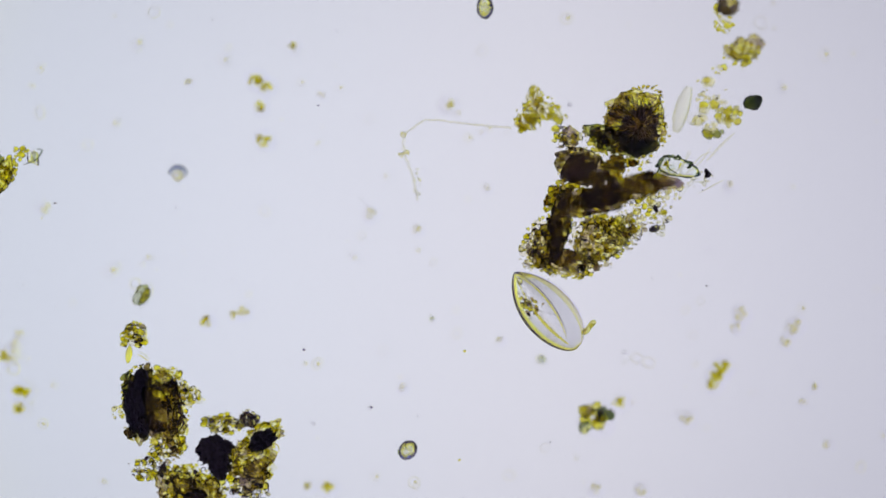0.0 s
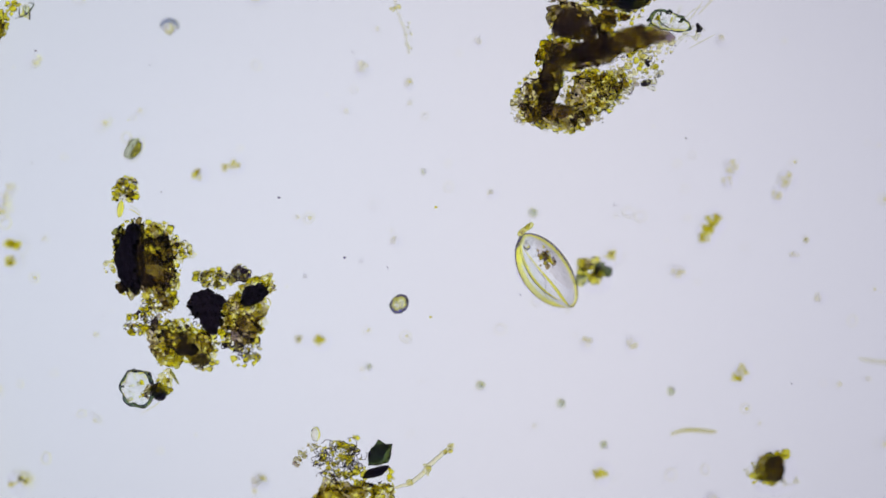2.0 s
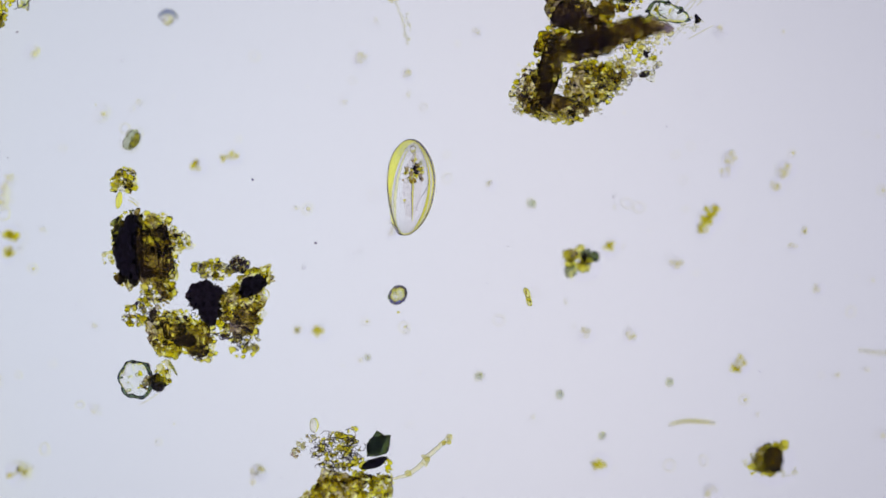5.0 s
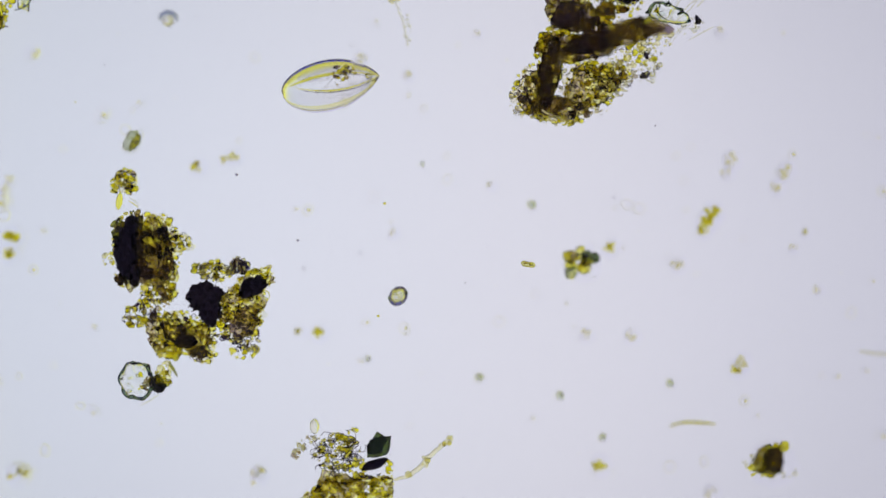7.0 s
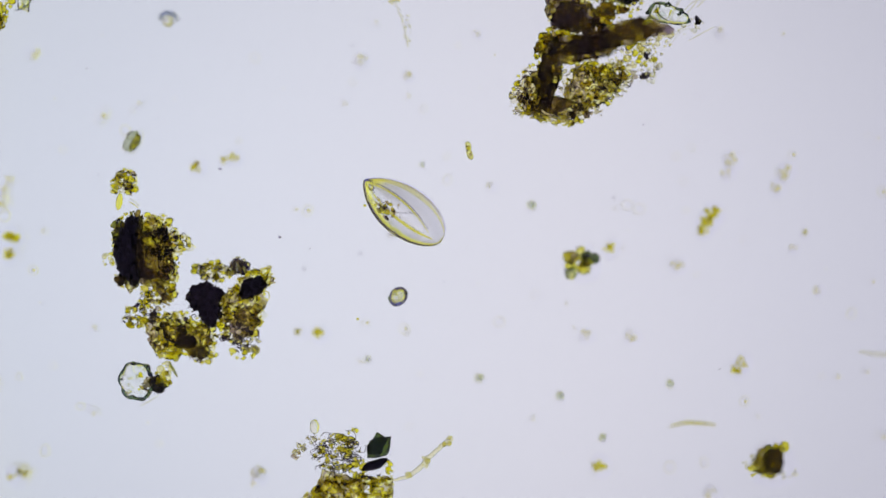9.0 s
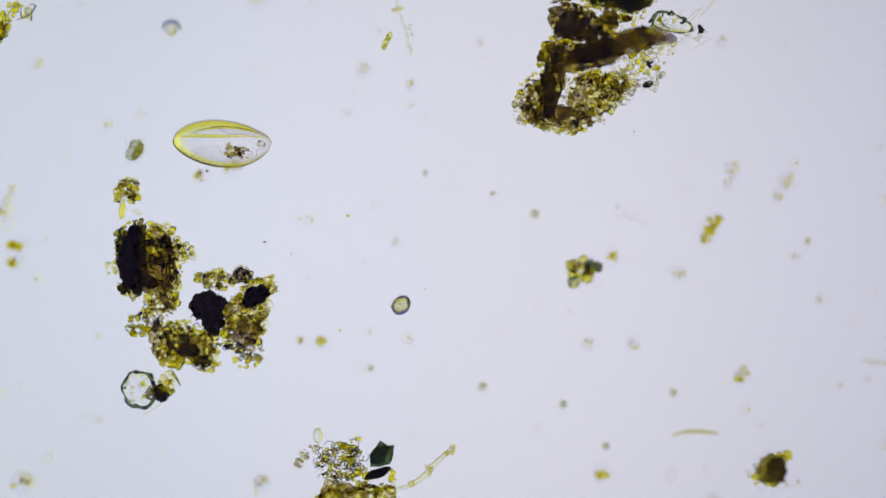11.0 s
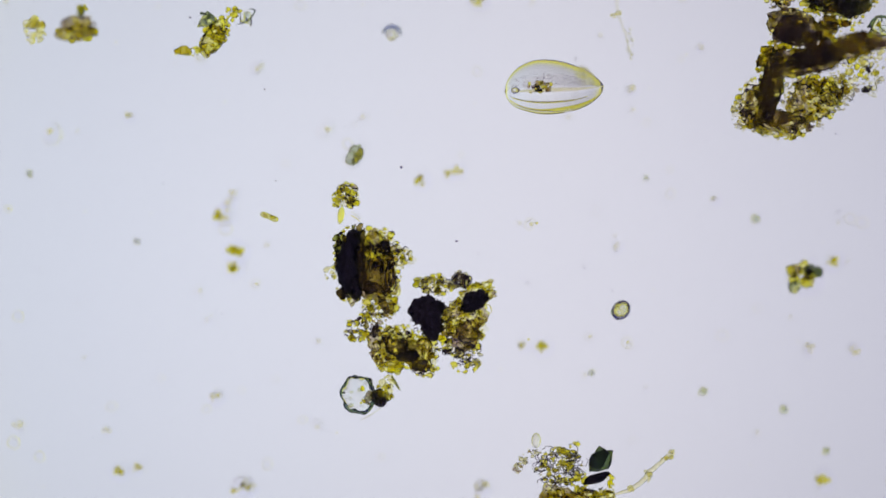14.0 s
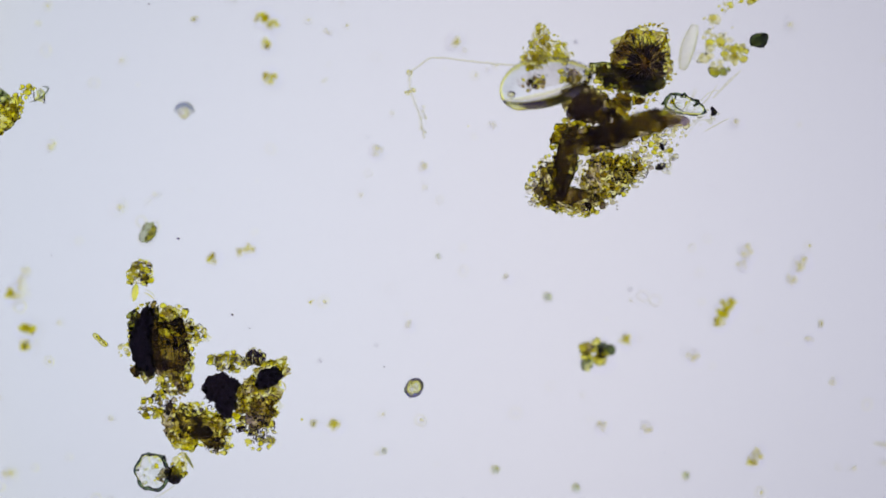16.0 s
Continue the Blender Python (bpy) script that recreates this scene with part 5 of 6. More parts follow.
def swimmer_body():
    """A spoon-shaped cell: a rounded back, and a long hollow in the belly that leaves a thin flap on one side."""
    nu, nv, verts, faces = 60, 64, [], []
    for i in range(1, nu):
        u = i / nu
        full, flap, back, belly = hull(u)
        for k in range(nv):
            q = 2 * math.pi * k / nv
            w = full if math.cos(q) > 0 else flap
            y = w * math.cos(q)
            if math.sin(q) <= 0:
                z = back * math.sin(q)
            else:
                rim = belly * math.sin(q)
                floor = -back * math.sqrt(max(0, 1 - (y / w) ** 2)) + 0.006 * math.sin(q)
                hollow = math.exp(-(((y / w) + 0.30) / 0.46) ** 2) * min(1, max(0, (u - 0.10) / 0.12))
                z = rim + (floor - rim) * hollow * 0.13
            if y < 0:
                z *= 1 - 0.62 * ease(-y / w)
            verts.append((LENGTH * (0.5 - u), y, z + sag(u)))
    for i in range(nu - 2):
        for k in range(nv):
            a, b = i * nv + k, i * nv + (k + 1) % nv
            faces.append([a, b, b + nv, a + nv])
    n = len(verts)
    verts += [(LENGTH * 0.5, 0, 0), (-LENGTH * 0.5, 0, sag(1))]
    last = (nu - 2) * nv
    for k in range(nv):
        faces.append([n, (k + 1) % nv, k])
        faces.append([n + 1, last + k, last + (k + 1) % nv])
    s = Shape()
    s.take(np.array(verts), faces)
    return s


def near_edge(u):
    """The groove's edge on the full side."""
    return 0.0145 * (1 - ((u - 0.48) / 0.48) ** 2) + 0.003 * u


def far_edge(u):
    """The groove's edge on the flap."""
    return -0.017 * (1 - ((u - 0.42) / 0.46) ** 2)


def along(line, lift, first, last, count=30):
    """Places along the body on a line y(u), at a share of the belly's rise there."""
    out = []
    for i in range(count):
        u = first + (last - first) * i / (count - 1)
        full, flap, back, belly = hull(u)
        y = line(u)
        out.append((LENGTH * (0.5 - u), y, belly * math.sqrt(max(0.05, 1 - (y / (full if y > 0 else flap)) ** 2)) * lift + sag(u)))
    return out


def swimmer():
    top = thing("ciliate", 0, 0, 0, "large clear leaf-shaped ciliate with yellow edges and dark food vacuoles, swimming", "ciliate")
    body = part("body", swimmer_body(), FILM, top, "clear colourless cell body")

    def swell(n, r, lean=0.0):
        return [r * (0.3 + 0.7 * math.sin(math.pi * (i / (n - 1)) ** (1 + lean))) for i in range(n)]
    # The lips' yellow is their refraction fringe, put into the colour
    part("lip", Shape().rod(along(near_edge, 0.84, 0.05, 0.91), swell(30, 0.0031, 0.9), 8), LIP, top, "mouth groove lip, tinted yellow as its refraction fringe")
    part("lip", Shape().rod(along(lambda u: far_edge(u) + 0.003, 0.50, 0.06, 0.84), swell(30, 0.0015), 8), LIP, top, "mouth groove lip, tinted yellow as its refraction fringe")
    for line, lift, thick, first, last in ((far_edge, 0.50, 0.0008, 0.05, 0.82),
                                           (lambda u: near_edge(u) - 0.004 + (far_edge(u) + 0.004 - near_edge(u)) * ease((u - 0.40) / 0.28), 0.82, 0.0005, 0.08, 0.70)):
        part("fold", Shape().rod(along(line, lift, first, last), swell(30, thick), 6), FOLD, top, "dark curved membrane fold in the groove")
    # Lilac halo outside the flap, painted as a tinted rod
    hem = [(LENGTH * (0.5 - u), -1.0 * hull(u)[1], sag(u)) for u in [0.05 + 0.94 * i / 39 for i in range(40)]]
    part("hem", Shape().rod(hem, swell(40, 0.0030), 8), LILAC, body, "lilac halo painted along the flap edge")
    # Refraction fringe inside the flap, painted as a pale yellow rod
    border = [(LENGTH * (0.5 - u), -0.86 * hull(u)[1], sag(u)) for u in [0.08 + 0.88 * i / 39 for i in range(40)]]
    part("border", Shape().rod(border, swell(40, 0.0034), 8), FRINGE_TINT, body, "pale yellow fringe painted inside the flap edge")
    hairs, h = Shape(31), random.Random(31)
    for k in range(260):
        u, q = h.uniform(0.02, 0.97), h.uniform(0, 6.28)
        full, flap, back, belly = hull(u)
        p = Vector((LENGTH * (0.5 - u), (full if math.cos(q) > 0 else flap) * math.cos(q), (belly if math.sin(q) > 0 else back) * math.sin(q) + sag(u)))
        d = Vector((h.uniform(-0.5, 0.3) + (1.2 if u < 0.06 else 0), math.cos(q), math.sin(q))).normalized() * h.uniform(0.003, 0.006)
        hairs.rod([p, p + d * 0.5 + Vector((0.0006, 0, 0)), p + d], [0.00025, 0.0002, 0.0001], 4)
    part("cilia", hairs, LILAC, body, "very fine clear cilia", True, "stuff")
    part("vacuole", Shape().ball((LENGTH * 0.40, 0.002, -0.002), (0.007, 0.0055, 0.006), None, 0.35, 3), PLUG, top, "clear vacuole near the head")
    r = random.Random(5)
    plasm = Shape(77)
    plasm.ball((0.0, 0.020, -0.012), (LENGTH * 0.33, 0.0150, 0.018), None, 0.15, 4, 3.0, 0.08)
    part("plasm", plasm, PLASM, body, "faintly grey grainy plasm")
    for k in range(38):
        x, y, z = LENGTH * r.gauss(0.14, 0.058), r.gauss(0.019, 0.008), r.uniform(-0.016, 0.004)
        full, flap, back, belly = hull(0.5 - x / LENGTH)
        y, z = min(y, 0.72 * full), max(z, -0.7 * back)
        g = r.uniform(0.002, 0.0048)
        part("food_vacuole", Shape(k).ball((x, y, z), (g, g * 0.8, g), None, 0.45, 2), (FOOD, AMBER, FOOD, LIP, VIOLET, PLUG)[k % 6], body)
    dust = Shape(9)
    for k in range(420):
        u = r.uniform(0.06, 0.95)
        full, flap, back, belly = hull(u)
        y = r.uniform(-0.75, 0.85) if k % 3 else r.uniform(0.2, 0.85)
        dust.ball((LENGTH * (0.5 - u), y * (full if y > 0 else flap), -back * r.uniform(0.2, 0.6) + sag(u)), r.uniform(0.0003, 0.0008) * (1.8 if k % 29 == 0 else 1), None, 0, 1)
    part("plasma_grains", dust, HAZE, body, "", True, "stuff")
    return top


def small_swimmer():
    top = thing("small_ciliate", 0, 0, 0, "small yellow-green spindle-shaped ciliate, swimming", "ciliate")
    part("body", Shape().rod([(0.0172 - 0.0344 * k / 15, 0.0008 * math.sin(k * 0.5), 0) for k in range(16)], [0.0074 * min(1, math.sin(math.pi * (k + 0.4) / 15.8) ** 0.45) * (0.82 + 0.18 * math.cos(k * 0.42)) for k in range(16)], 14), ALGA, top, "yellow-green cell body")
    part("nucleus", Shape(3).ball((0.005, 0, 0.001), (0.005, 0.0030, 0.003), None, 0.2, 2), TAWNY, top)
    for k, (x, y) in enumerate(((-0.003, 0.003), (0.010, -0.002), (-0.012, -0.002), (0.001, -0.003), (-0.006, 0.0))):
        part("food_vacuole", Shape(40 + k).ball((x, y, 0.001), (0.0018, 0.0014, 0.0014), None, 0.3, 2), (OLIVE, VIOLET)[k % 2], top)
    part("food_vacuole", Shape(4).ball((-0.009, 0.001, 0), (0.0025, 0.002, 0.002), None, 0.2, 2), FOOD, top)
    return top


def spindle():
    top = thing("dark_flagellate", 0, 0, 0, "small dark violet flagellate with a painted pale halo, swimming", "flagellate")
    part("body", Shape(8).ball((0, 0, 0), (0.011, 0.009, 0.008), None, 0.12, 3), HAZE, top)
    # The blurred body's pale halo, made as a clear shell
    part("envelope", Shape(9).ball((0, 0, 0), (0.021, 0.018, 0.012), None, 0.05, 3), PALE, top, "pale halo painted as a shell")
    return top


# ---- drifting specks ----
def specks():
    """Tiny grains that a slow current carries over the slide."""
    r, made = random.Random(12), []
    dark = [Shape(k).ball((0, 0, 0), (1, 0.8, 0.8), None, 0.3, 2).data("speck", HAZE) for k in range(3)]
    gold = [Shape(9 + k).ball((0, 0, 0), (1, 0.8, 0.8), None, 0.2, 2).data("speck", YELLOW) for k in range(2)]
    # the grain at 563, 187 stands in for dust on the camera's optics
    fixed = [(538, 619, 2.6, 0), (822, 622, 3.0, 1), (563, 187, 2.0, 0), (657, 721, 2.6, 0), (596, 56, 1.8, 0), (1250, 506, 1.8, 0), (813, 815, 2.8, 1), (98, 360, 2.2, 0)]
    spots = fixed + [(r.uniform(-420, 1650), r.uniform(0, 1180), r.uniform(0.7, 1.6), r.random() < 0.45) for _ in range(60)]
    for x, y, size, golden in spots:
        ob = new("speck", r.choice(gold if golden else dark))
        s = size / 1000
        tagged(ob, "tiny yellow grain drifting in the water" if golden else "tiny dark grain drifting in the water", "speck", "drifting specks")
        ob.scale = (s, s, s)
        made.append((ob, mx(x), my(y), r.uniform(0.045, 0.085), r.uniform(-0.020, -0.009), r.uniform(-0.004, 0.006)))
    return made


CILIATE, SMALL, SPINDLE, SPECKS = swimmer(), small_swimmer(), spindle(), specks()


def motions():
    ciliate, small_ciliate, spindle_cell = CILIATE, SMALL, SPINDLE
    walk(ciliate, [
        (0, pose(0.181, -0.109, 0.075, 0, 0, 129)), (0.1, pose(0.210, -0.128, 0.075, 27, 0, 143)), (0.2, pose(0.228, -0.138, 0.075, 54, 0, 146)),
        (0.3, pose(0.244, -0.145, 0.075, 81, 10, 141)), (0.4, pose(0.243, -0.163, 0.075, 108, 10, 118)), (0.5, pose(0.236, -0.163, 0.075, 135, -5, 106)),
        (0.6, pose(0.217, -0.139, 0.075, 153, -2, 98)), (0.7, pose(0.201, -0.172, 0.075, 172, -0, 77)), (0.8, pose(0.186, -0.191, 0.075, 190, -4, 64)),
        (0.9, pose(0.167, -0.218, 0.075, 226, -3, 62)), (1, pose(0.164, -0.234, 0.075, 262, 6, 63)), (1.1, pose(0.157, -0.253, 0.075, 295, 6, 78)),
        (1.2, pose(0.171, -0.280, 0.075, 327, 2, 102)), (1.3, pose(0.178, -0.297, 0.075, 360, 0, 112)), (1.4, pose(0.194, -0.320, 0.075, 405, 0, 125)),
        (1.5, pose(0.205, -0.337, 0.075, 450, -6, 121)), (1.6, pose(0.196, -0.366, 0.075, 495, -10, 110)), (1.7, pose(0.198, -0.390, 0.075, 540, -4, 87)),
        (1.8, pose(0.197, -0.396, 0.075, 550, -0, 88)), (1.9, pose(0.196, -0.322, 0.077, 560, 15, 122)), (2, pose(0.196, -0.301, 0.080, 570, 30, 129)),
        (2.1, pose(0.168, -0.275, 0.083, 612, 56, 140)), (2.2, pose(0.144, -0.256, 0.085, 655, 66, 115)), (2.3, pose(0.134, -0.239, 0.083, 698, 69, 123)),
        (2.4, pose(0.109, -0.223, 0.080, 740, 46, -23)), (2.5, pose(0.078, -0.214, 0.077, 790, -9, -23)), (2.6, pose(0.055, -0.194, 0.075, 845, -4, -25)),
        (2.7, pose(0.031, -0.181, 0.075, 900, -0, -43)), (2.8, pose(0.019, -0.152, 0.075, 933, -0, -54)), (2.9, pose(-0.000, -0.130, 0.075, 967, -0, -55)),
        (3, pose(-0.010, -0.111, 0.075, 1000, 5, -50)), (3.1, pose(-0.026, -0.099, 0.075, 1040, 5, -38)), (3.2, pose(-0.065, -0.092, 0.075, 1080, 0, -23)),
        (3.3, pose(-0.091, -0.094, 0.075, 1140, 0, -15)), (3.4, pose(-0.127, -0.087, 0.075, 1200, 7, -22)), (3.5, pose(-0.140, -0.062, 0.075, 1260, -6, -35)),
        (3.6, pose(-0.152, -0.044, 0.075, 1262, -0, -48)), (3.7, pose(-0.168, -0.030, 0.075, 1264, -0, -51)), (3.8, pose(-0.177, -0.027, 0.075, 1266, -0, -47)),
        (3.9, pose(-0.166, -0.046, 0.075, 1270, -0, -37)), (4, pose(-0.124, -0.087, 0.075, 1276, 1, 5)), (4.1, pose(-0.093, -0.108, 0.075, 1302, 0, 38)),
        (4.2, pose(-0.084, -0.135, 0.075, 1335, 13, 64)), (4.35, pose(-0.074, -0.144, 0.075, 1379, 12, 68)), (4.5, pose(-0.065, -0.152, 0.075, 1423, 12, 72)),
        (4.65, pose(-0.057, -0.158, 0.075, 1467, 12, 75)), (4.8, pose(-0.049, -0.163, 0.075, 1511, 11, 79)), (4.95, pose(-0.043, -0.165, 0.075, 1555, 11, 83)),
        (5.1, pose(-0.038, -0.165, 0.075, 1599, 11, 87)), (5.25, pose(-0.035, -0.162, 0.075, 1643, 10, 91)), (5.4, pose(-0.033, -0.155, 0.075, 1687, 10, 94)),
        (5.55, pose(-0.032, -0.146, 0.075, 1731, 10, 98)), (5.7, pose(-0.033, -0.134, 0.075, 1775, 9, 102)), (5.85, pose(-0.035, -0.120, 0.075, 1819, 9, 106)),
        (6, pose(-0.038, -0.103, 0.075, 1863, 9, 110)), (6.15, pose(-0.041, -0.086, 0.075, 1907, 8, 114)), (6.3, pose(-0.045, -0.068, 0.075, 1951, 8, 117)),
        (6.4, pose(-0.047, -0.012, 0.075, 1980, 3, 164)), (6.5, pose(-0.052, 0.019, 0.075, 2010, -0, 196)), (6.6, pose(-0.060, 0.020, 0.075, 2040, -8, 210)),
        (6.7, pose(-0.106, 0.019, 0.075, 2070, -16, 268)), (6.8, pose(-0.130, 0.024, 0.075, 2100, -14, 323)), (6.9, pose(-0.163, 0.029, 0.075, 2130, -10, 346)),
        (7, pose(-0.182, 0.021, 0.075, 2160, 2, 369)), (7.1, pose(-0.177, 0.026, 0.079, 2184, 0, 369)), (7.2, pose(-0.159, 0.027, 0.082, 2208, -32, 382)),
        (7.3, pose(-0.173, 0.019, 0.086, 2232, -47, 397)), (7.4, pose(-0.184, 0.024, 0.090, 2256, -72, 398)), (7.5, pose(-0.182, 0.030, 0.086, 2280, -58, 297)),
        (7.6, pose(-0.177, 0.054, 0.083, 2304, -39, 280)), (7.7, pose(-0.168, 0.097, 0.079, 2328, -0, 255)), (7.8, pose(-0.163, 0.097, 0.075, 2352, -0, 253)),
        (7.9, pose(-0.184, 0.069, 0.079, 2362, 29, 252)), (8, pose(-0.188, 0.055, 0.083, 2375, 44, 256)), (8.1, pose(-0.208, 0.024, 0.086, 2405, 66, 265)),
        (8.2, pose(-0.205, -0.000, 0.090, 2460, 80, 225)), (8.3, pose(-0.207, -0.017, 0.085, 2490, 67, 112)), (8.4, pose(-0.181, -0.042, 0.080, 2520, 12, 141)),
        (8.5, pose(-0.155, -0.061, 0.075, 2585, -0, 140)), (8.6, pose(-0.133, -0.087, 0.075, 2642, -0, 132)), (8.7, pose(-0.119, -0.131, 0.075, 2700, -0, 116)),
        (8.8, pose(-0.106, -0.157, 0.075, 2760, -0, 114)), (8.9, pose(-0.078, -0.192, 0.075, 2820, -0, 130)), (9, pose(-0.055, -0.204, 0.075, 2880, 0, 141)),
        (9.1, pose(-0.032, -0.216, 0.075, 2915, 0, 152)), (9.2, pose(-0.003, -0.219, 0.075, 2950, 9, 147)), (9.35, pose(-0.031, -0.216, 0.075, 2992, 8, 135)),
        (9.5, pose(-0.059, -0.211, 0.075, 3035, 8, 122)), (9.65, pose(-0.087, -0.206, 0.075, 3077, 8, 110)), (9.8, pose(-0.116, -0.200, 0.075, 3120, 7, 98)),
        (9.95, pose(-0.146, -0.191, 0.075, 3162, 7, 85)), (10.1, pose(-0.176, -0.180, 0.075, 3204, 7, 73)), (10.25, pose(-0.208, -0.166, 0.075, 3247, 6, 61)),
        (10.4, pose(-0.240, -0.151, 0.075, 3289, 6, 48)), (10.55, pose(-0.274, -0.132, 0.075, 3332, 6, 36)), (10.7, pose(-0.308, -0.112, 0.075, 3374, 5, 24)),
        (10.85, pose(-0.343, -0.089, 0.075, 3416, 5, 11)), (11, pose(-0.379, -0.065, 0.075, 3459, 4, -1)), (11.15, pose(-0.416, -0.040, 0.075, 3501, 4, -14)),
        (11.3, pose(-0.452, -0.014, 0.075, 3543, 4, -26)), (11.4, pose(-0.475, -0.013, 0.075, 3572, 5, -19)), (11.5, pose(-0.503, -0.018, 0.075, 3600, -4, 7)),
        (11.6, pose(-0.527, -0.031, 0.075, 3610, -0, 23)), (11.7, pose(-0.548, -0.050, 0.075, 3638, -0, 37)), (11.8, pose(-0.568, -0.059, 0.075, 3665, -6, 37)),
        (11.9, pose(-0.576, -0.075, 0.075, 3692, -13, 27)), (12, pose(-0.597, -0.065, 0.075, 3720, 13, 11)), (12.1, pose(-0.608, -0.059, 0.075, 3780, 10, -14)),
        (12.2, pose(-0.640, -0.058, 0.075, 3785, 0, -25)), (12.3, pose(-0.656, -0.057, 0.075, 3790, 0, -21)), (12.4, pose(-0.635, -0.067, 0.075, 3795, 0, 0)),
        (12.5, pose(-0.559, -0.069, 0.075, 3800, -0, 41)), (12.6, pose(-0.523, -0.070, 0.075, 3840, -38, 51)), (12.7, pose(-0.509, -0.069, 0.075, 3880, -60, 97)),
        (12.8, pose(-0.491, -0.051, 0.075, 3920, -64, 158)), (12.9, pose(-0.486, -0.064, 0.075, 3960, -48, 164)), (13, pose(-0.461, -0.048, 0.075, 4000, 10, 202)),
        (13.1, pose(-0.434, -0.042, 0.075, 4070, 5, 205)), (13.2, pose(-0.397, -0.028, 0.075, 4140, 4, 188)), (13.3, pose(-0.370, -0.022, 0.076, 4200, 0, 171)),
        (13.4, pose(-0.342, -0.036, 0.076, 4260, 4, 188)), (13.5, pose(-0.304, -0.005, 0.076, 4320, -5, 212)), (13.6, pose(-0.281, 0.006, 0.076, 4368, -4, 216)),
        (13.7, pose(-0.255, 0.027, 0.077, 4415, -5, 215)), (13.8, pose(-0.234, 0.038, 0.077, 4462, -11, 205)), (13.9, pose(-0.211, 0.032, 0.077, 4510, -12, 188)),
        (14, pose(-0.179, 0.034, 0.077, 4590, 2, 182)), (14.1, pose(-0.161, 0.038, 0.077, 4600, 0, 188)), (14.2, pose(-0.136, 0.064, 0.078, 4627, 2, 207)),
        (14.3, pose(-0.117, 0.079, 0.078, 4653, 0, 216)), (14.4, pose(-0.099, 0.102, 0.078, 4680, 0, 226)), (14.5, pose(-0.077, 0.132, 0.078, 4760, -7, 230)),
        (14.6, pose(-0.075, 0.149, 0.079, 4810, -10, 224)), (14.7, pose(-0.042, 0.153, 0.079, 4860, -6, 205)), (14.8, pose(-0.018, 0.159, 0.079, 4890, -4, 195)),
        (14.9, pose(0.001, 0.154, 0.079, 4920, -0, 187)), (15, pose(0.034, 0.154, 0.080, 4950, 5, 187)), (15.1, pose(0.058, 0.157, 0.080, 4980, 9, 190)),
        (15.2, pose(0.071, 0.164, 0.080, 5010, 8, 200)), (15.3, pose(0.076, 0.162, 0.087, 5040, 0, 194)), (15.4, pose(0.075, 0.151, 0.094, 5045, 0, 187)),
        (15.5, pose(0.098, 0.150, 0.101, 5065, -5, 192)), (15.6, pose(0.107, 0.161, 0.108, 5130, -10, 195)), (15.7, pose(0.120, 0.177, 0.115, 5200, -15, 203)),
        (15.8, pose(0.143, 0.170, 0.127, 5230, -15, 196)), (15.9, pose(0.155, 0.167, 0.138, 5260, -17, 194)), (16, pose(0.172, 0.177, 0.150, 5290, 18, 195)),
])
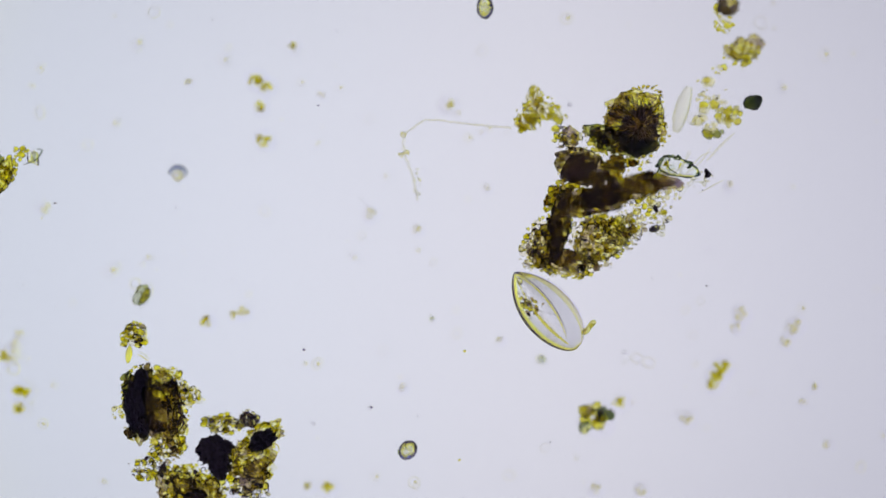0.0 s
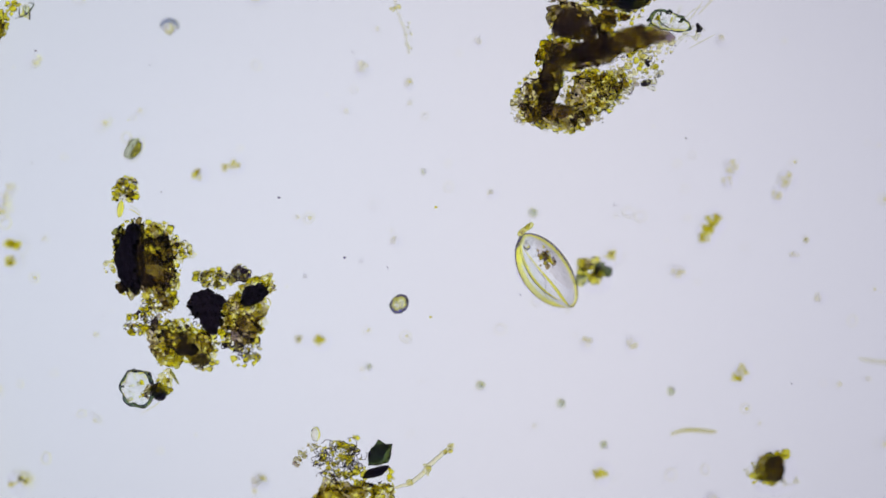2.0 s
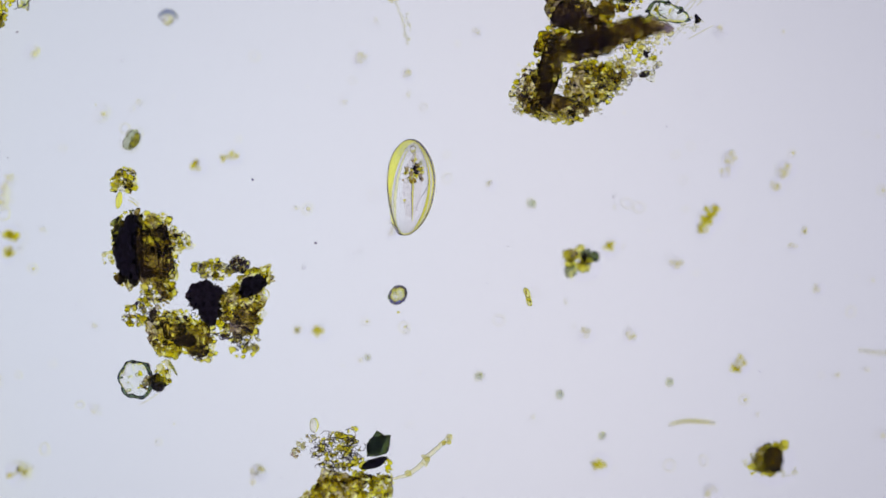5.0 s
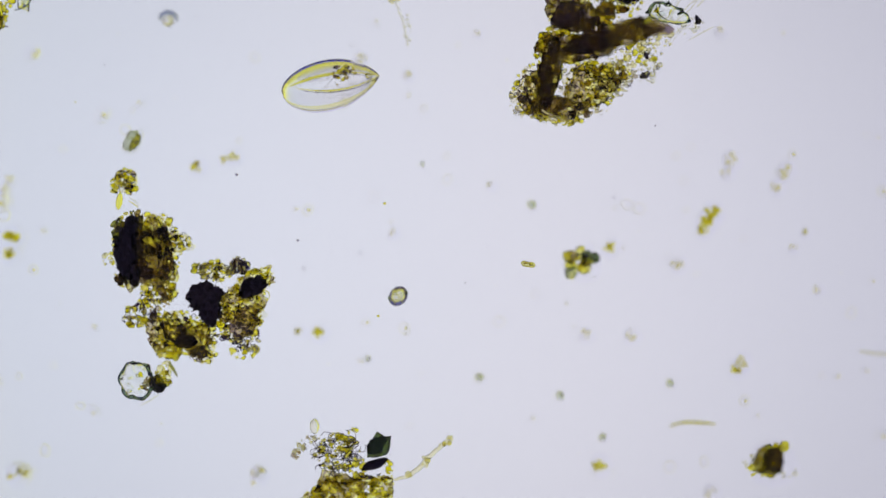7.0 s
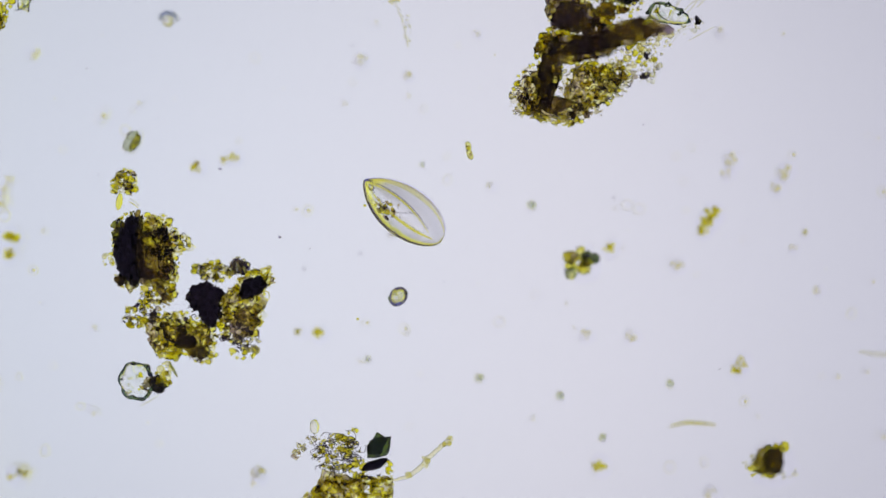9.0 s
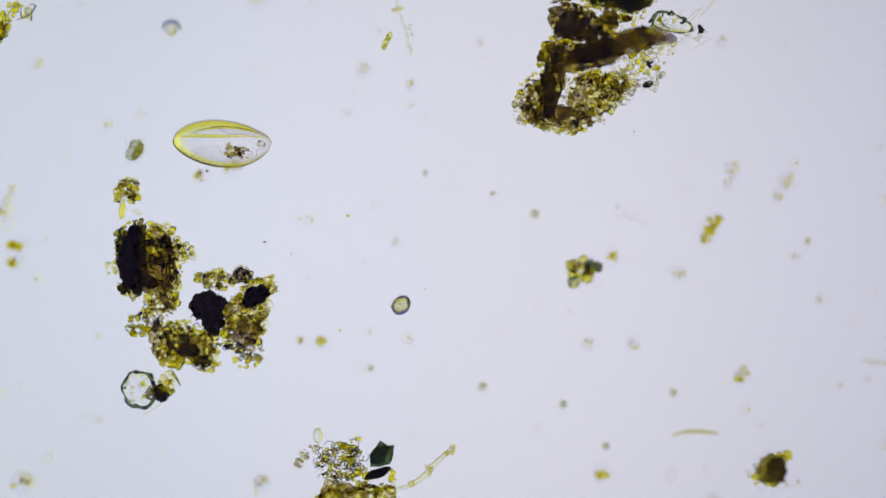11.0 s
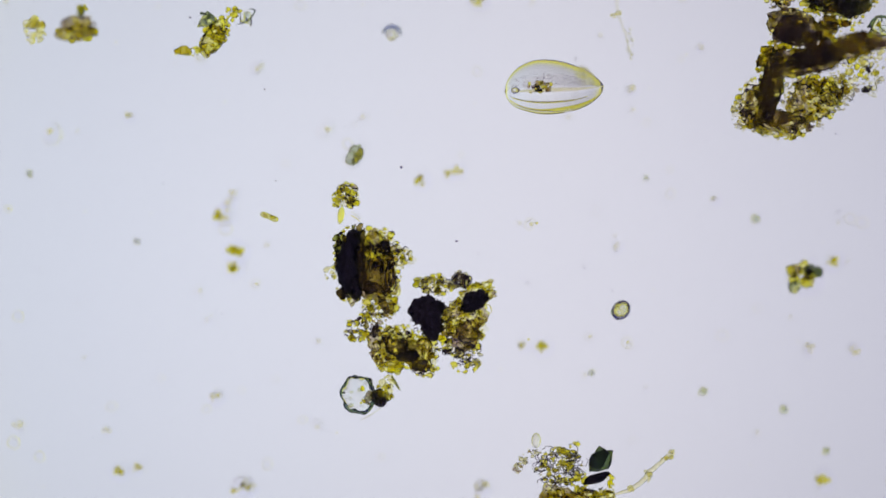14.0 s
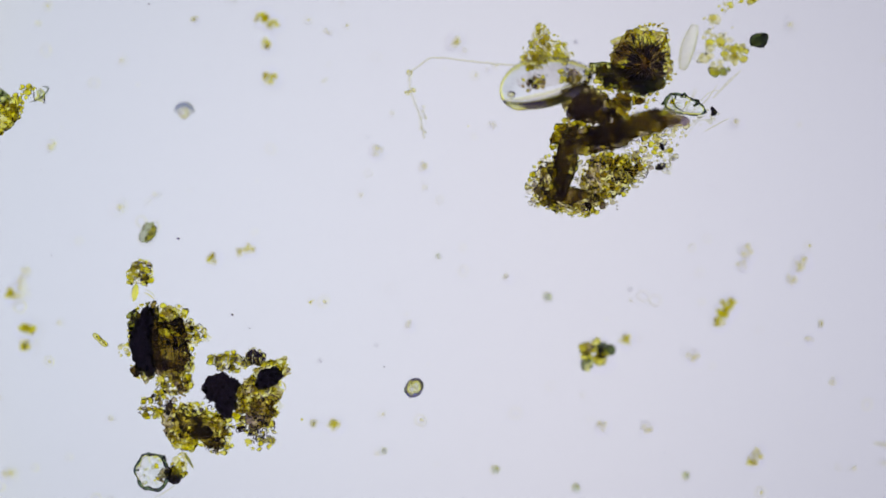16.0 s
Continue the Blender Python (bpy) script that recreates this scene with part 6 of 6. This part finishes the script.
    walk(small_ciliate, [
        (0, pose(0.258, -0.139, 0.075, 0, 18, 45)), (0.1, pose(0.272, -0.120, 0.075, 30, 18, 30)), (0.2, pose(0.278, -0.124, 0.075, 60, 18, 20)), (0.3, pose(0.276, -0.124, 0.074, 90, 18, 10)),
        (0.4, pose(0.309, -0.124, 0.074, 120, 18, 10)), (0.5, pose(0.335, -0.128, 0.074, 150, 18, 10)), (0.6, pose(0.350, -0.128, 0.074, 180, 18, 0)), (0.7, pose(0.378, -0.122, 0.074, 210, 18, 15)),
        (0.8, pose(0.393, -0.118, 0.074, 240, 18, 15)), (0.9, pose(0.399, -0.117, 0.073, 270, 18, 10)), (1, pose(0.388, -0.117, 0.073, 300, 18, 10)), (1.1, pose(0.375, -0.119, 0.073, 330, 18, 10)),
        (1.2, pose(0.363, -0.119, 0.073, 360, 18, 60)), (1.3, pose(0.352, -0.114, 0.073, 390, 18, -20)), (1.4, pose(0.322, -0.118, 0.073, 420, 18, 20)), (1.5, pose(0.302, -0.133, 0.072, 450, 18, 30)),
        (1.6, pose(0.275, -0.157, 0.072, 480, 18, 30)), (1.7, pose(0.248, -0.171, 0.072, 510, 18, 40)), (1.8, pose(0.227, -0.185, 0.072, 540, 18, 30)), (1.9, pose(0.194, -0.205, 0.072, 570, 14, 20)),
        (2, pose(0.161, -0.223, 0.071, 600, 9, 40)), (2.3, pose(0.142, -0.255, 0.071, 690, 32, 60)), (2.6, pose(0.109, -0.270, 0.070, 780, 59, 80)), (2.8, pose(0.097, -0.286, 0.070, 840, 63, 80)),
        (3, pose(0.098, -0.301, 0.110, 900, 49, 80)), (3.2, pose(0.093, -0.314, 0.160, 960, 63, 80)), (3.4, pose(0.093, -0.300, 0.070, 1020, 38, 70)), (3.5, pose(0.090, -0.293, 0.070, 1050, 18, 70)),
        (3.6, pose(0.086, -0.295, 0.070, 1080, 32, 60)), (3.8, pose(0.102, -0.300, 0.070, 1140, 47, 0)), (3.9, pose(0.120, -0.300, 0.070, 1170, 51, -10)), (4, pose(0.129, -0.299, 0.070, 1200, 54, -10)),
        (4.1, pose(0.122, -0.299, 0.070, 1230, 44, -30)), (4.2, pose(0.115, -0.308, 0.070, 1260, 18, -70)), (6.3, pose(0.278, -0.374, 0.070, 1890, 18, -60)), (6.4, pose(0.271, -0.362, 0.070, 1920, 18, -60)),
        (6.5, pose(0.264, -0.364, 0.070, 1950, 18, -30)), (6.8, pose(0.203, -0.317, 0.070, 2040, 18, -20)), (6.9, pose(0.182, -0.304, 0.070, 2070, 37, -20)), (7, pose(0.168, -0.299, 0.070, 2100, 49, -12)),
        (7.1, pose(0.155, -0.297, 0.070, 2130, 38, -10)), (7.2, pose(0.127, -0.292, 0.070, 2160, 23, -10)), (7.3, pose(0.118, -0.290, 0.070, 2190, 38, -20)), (7.4, pose(0.116, -0.287, 0.097, 2220, 49, -60)),
        (7.5, pose(0.113, -0.278, 0.123, 2250, 58, -60)), (7.7, pose(0.118, -0.267, 0.165, 2310, 65, 0)), (7.9, pose(0.113, -0.267, 0.150, 2370, 53, 30)), (8, pose(0.111, -0.268, 0.120, 2400, 38, 35)),
        (8.1, pose(0.117, -0.262, 0.095, 2430, 40, 45)), (8.2, pose(0.115, -0.239, 0.070, 2460, 41, 110)), (8.3, pose(0.109, -0.225, 0.071, 2490, 46, 125)), (8.4, pose(0.094, -0.208, 0.073, 2520, 49, 150)),
        (8.5, pose(0.084, -0.204, 0.074, 2550, 59, 150)), (8.6, pose(0.078, -0.196, 0.075, 2580, 65, 130)), (8.7, pose(0.080, -0.177, 0.097, 2610, 53, 120)), (8.8, pose(0.074, -0.153, 0.120, 2640, 38, 110)),
        (8.9, pose(0.069, -0.117, 0.100, 2670, 32, 110)), (9, pose(0.063, -0.097, 0.080, 2700, 23, 105)), (9.1, pose(0.057, -0.071, 0.080, 2730, 18, 110)), (9.2, pose(0.042, -0.038, 0.080, 2760, 9, 110)),
        (11.3, pose(-0.110, 0.113, 0.080, 3390, 13, 60)), (11.4, pose(-0.123, 0.097, 0.080, 3420, 13, 60)), (11.5, pose(-0.148, 0.078, 0.080, 3450, 13, 40)), (11.6, pose(-0.170, 0.062, 0.080, 3480, 13, 30)),
        (11.7, pose(-0.201, 0.045, 0.080, 3510, 13, 35)), (11.8, pose(-0.226, 0.028, 0.080, 3540, 13, 35)), (11.9, pose(-0.238, 0.016, 0.080, 3570, 13, 35)), (12, pose(-0.273, -0.003, 0.080, 3600, 13, 40)),
        (12.1, pose(-0.294, -0.013, 0.080, 3630, 14, 35)), (12.2, pose(-0.330, -0.026, 0.080, 3660, 14, 25)), (12.3, pose(-0.355, -0.037, 0.080, 3690, 14, 30)), (12.4, pose(-0.376, -0.046, 0.080, 3720, 14, 40)),
        (12.5, pose(-0.405, -0.068, 0.080, 3750, 14, 35)), (12.6, pose(-0.426, -0.078, 0.080, 3780, 14, 20)), (12.7, pose(-0.450, -0.104, 0.080, 3810, 14, 40)), (12.8, pose(-0.459, -0.120, 0.080, 3840, 14, 10)),
        (12.9, pose(-0.459, -0.129, 0.080, 3870, 15, 25)), (13, pose(-0.490, -0.150, 0.080, 3900, 15, 45)), (13.1, pose(-0.502, -0.167, 0.080, 3930, 15, 60)), (13.2, pose(-0.525, -0.185, 0.080, 3960, 15, 45)),
        (13.3, pose(-0.534, -0.191, 0.080, 3990, 15, 30)), (13.5, pose(-0.592, -0.187, 0.080, 4050, 15, 0)), (13.6, pose(-0.609, -0.188, 0.080, 4080, 15, -10)), (13.7, pose(-0.643, -0.193, 0.080, 4110, 15, 0)),
        (13.8, pose(-0.663, -0.189, 0.080, 4140, 16, 0)), (13.9, pose(-0.671, -0.189, 0.080, 4170, 16, -15)), (14, pose(-0.683, -0.190, 0.080, 4200, 16, -20)), (14.1, pose(-0.675, -0.192, 0.080, 4230, 16, 10)),
        (14.2, pose(-0.677, -0.206, 0.080, 4260, 16, 75)), (14.3, pose(-0.682, -0.224, 0.080, 4290, 16, 70)), (14.4, pose(-0.688, -0.244, 0.080, 4320, 16, 70)), (14.5, pose(-0.702, -0.269, 0.080, 4350, 16, 65)),
        (14.8, pose(-0.714, -0.281, 0.080, 4440, 17, 80)), (15, pose(-0.702, -0.263, 0.080, 4500, 17, 75)), (15.3, pose(-0.715, -0.196, 0.080, 4590, 17, 112)), (15.5, pose(-0.708, -0.228, 0.080, 4650, 17, 109)),
        (15.6, pose(-0.712, -0.235, 0.080, 4680, 17, 112)), (16, pose(-0.617, -0.271, 0.080, 4800, 18, 140)),])
    walk(spindle_cell, [
        (0, pose(0.45, 1.65, 0.17, 0, 0, 60)), (9.5, pose(0.02, 1.0, 0.17, 0, 0, 60)),
        (11.3, pose(-0.441, 0.125, 0.17, 0, 0, 60)), (11.5, pose(-0.569, 0.069, 0.17, 0, 0, 60)), (12, pose(-0.748, -0.169, 0.17, 0, 0, 60)), (12.5, pose(-0.836, -0.475, 0.17, 0, 0, 60)), (12.8, pose(-0.871, -0.675, 0.17, 0, 0, 60)),
        (16, pose(-0.35, -1.95, 0.17, 0, 0, 60))])
    walk(LAMP, [(t, pose(x, y, -LAMP_DEPTH)) for t, x, y in CAM_ROWS])
    walk(ROSETTE, [(0, pose(0.269, -0.298, 0.165)), (1.6, pose(0.269, -0.298, 0.165)), (2.0, pose(0.279, -0.300, 0.165, 0, 0, -8)), (2.5, pose(0.264, -0.295, 0.165, 0, 0, 4)),
                   (6.3, pose(0.260, -0.296, 0.165, 0, 0, 6)), (16, pose(0.260, -0.296, 0.165, 0, 0, 6))])
    for ob, x, y, z, vx, vy in SPECKS:
        walk(ob, [(t, pose(x + vx * t, y + vy * t, z)) for t in (0, 4, 8, 12, 16)])


motions()
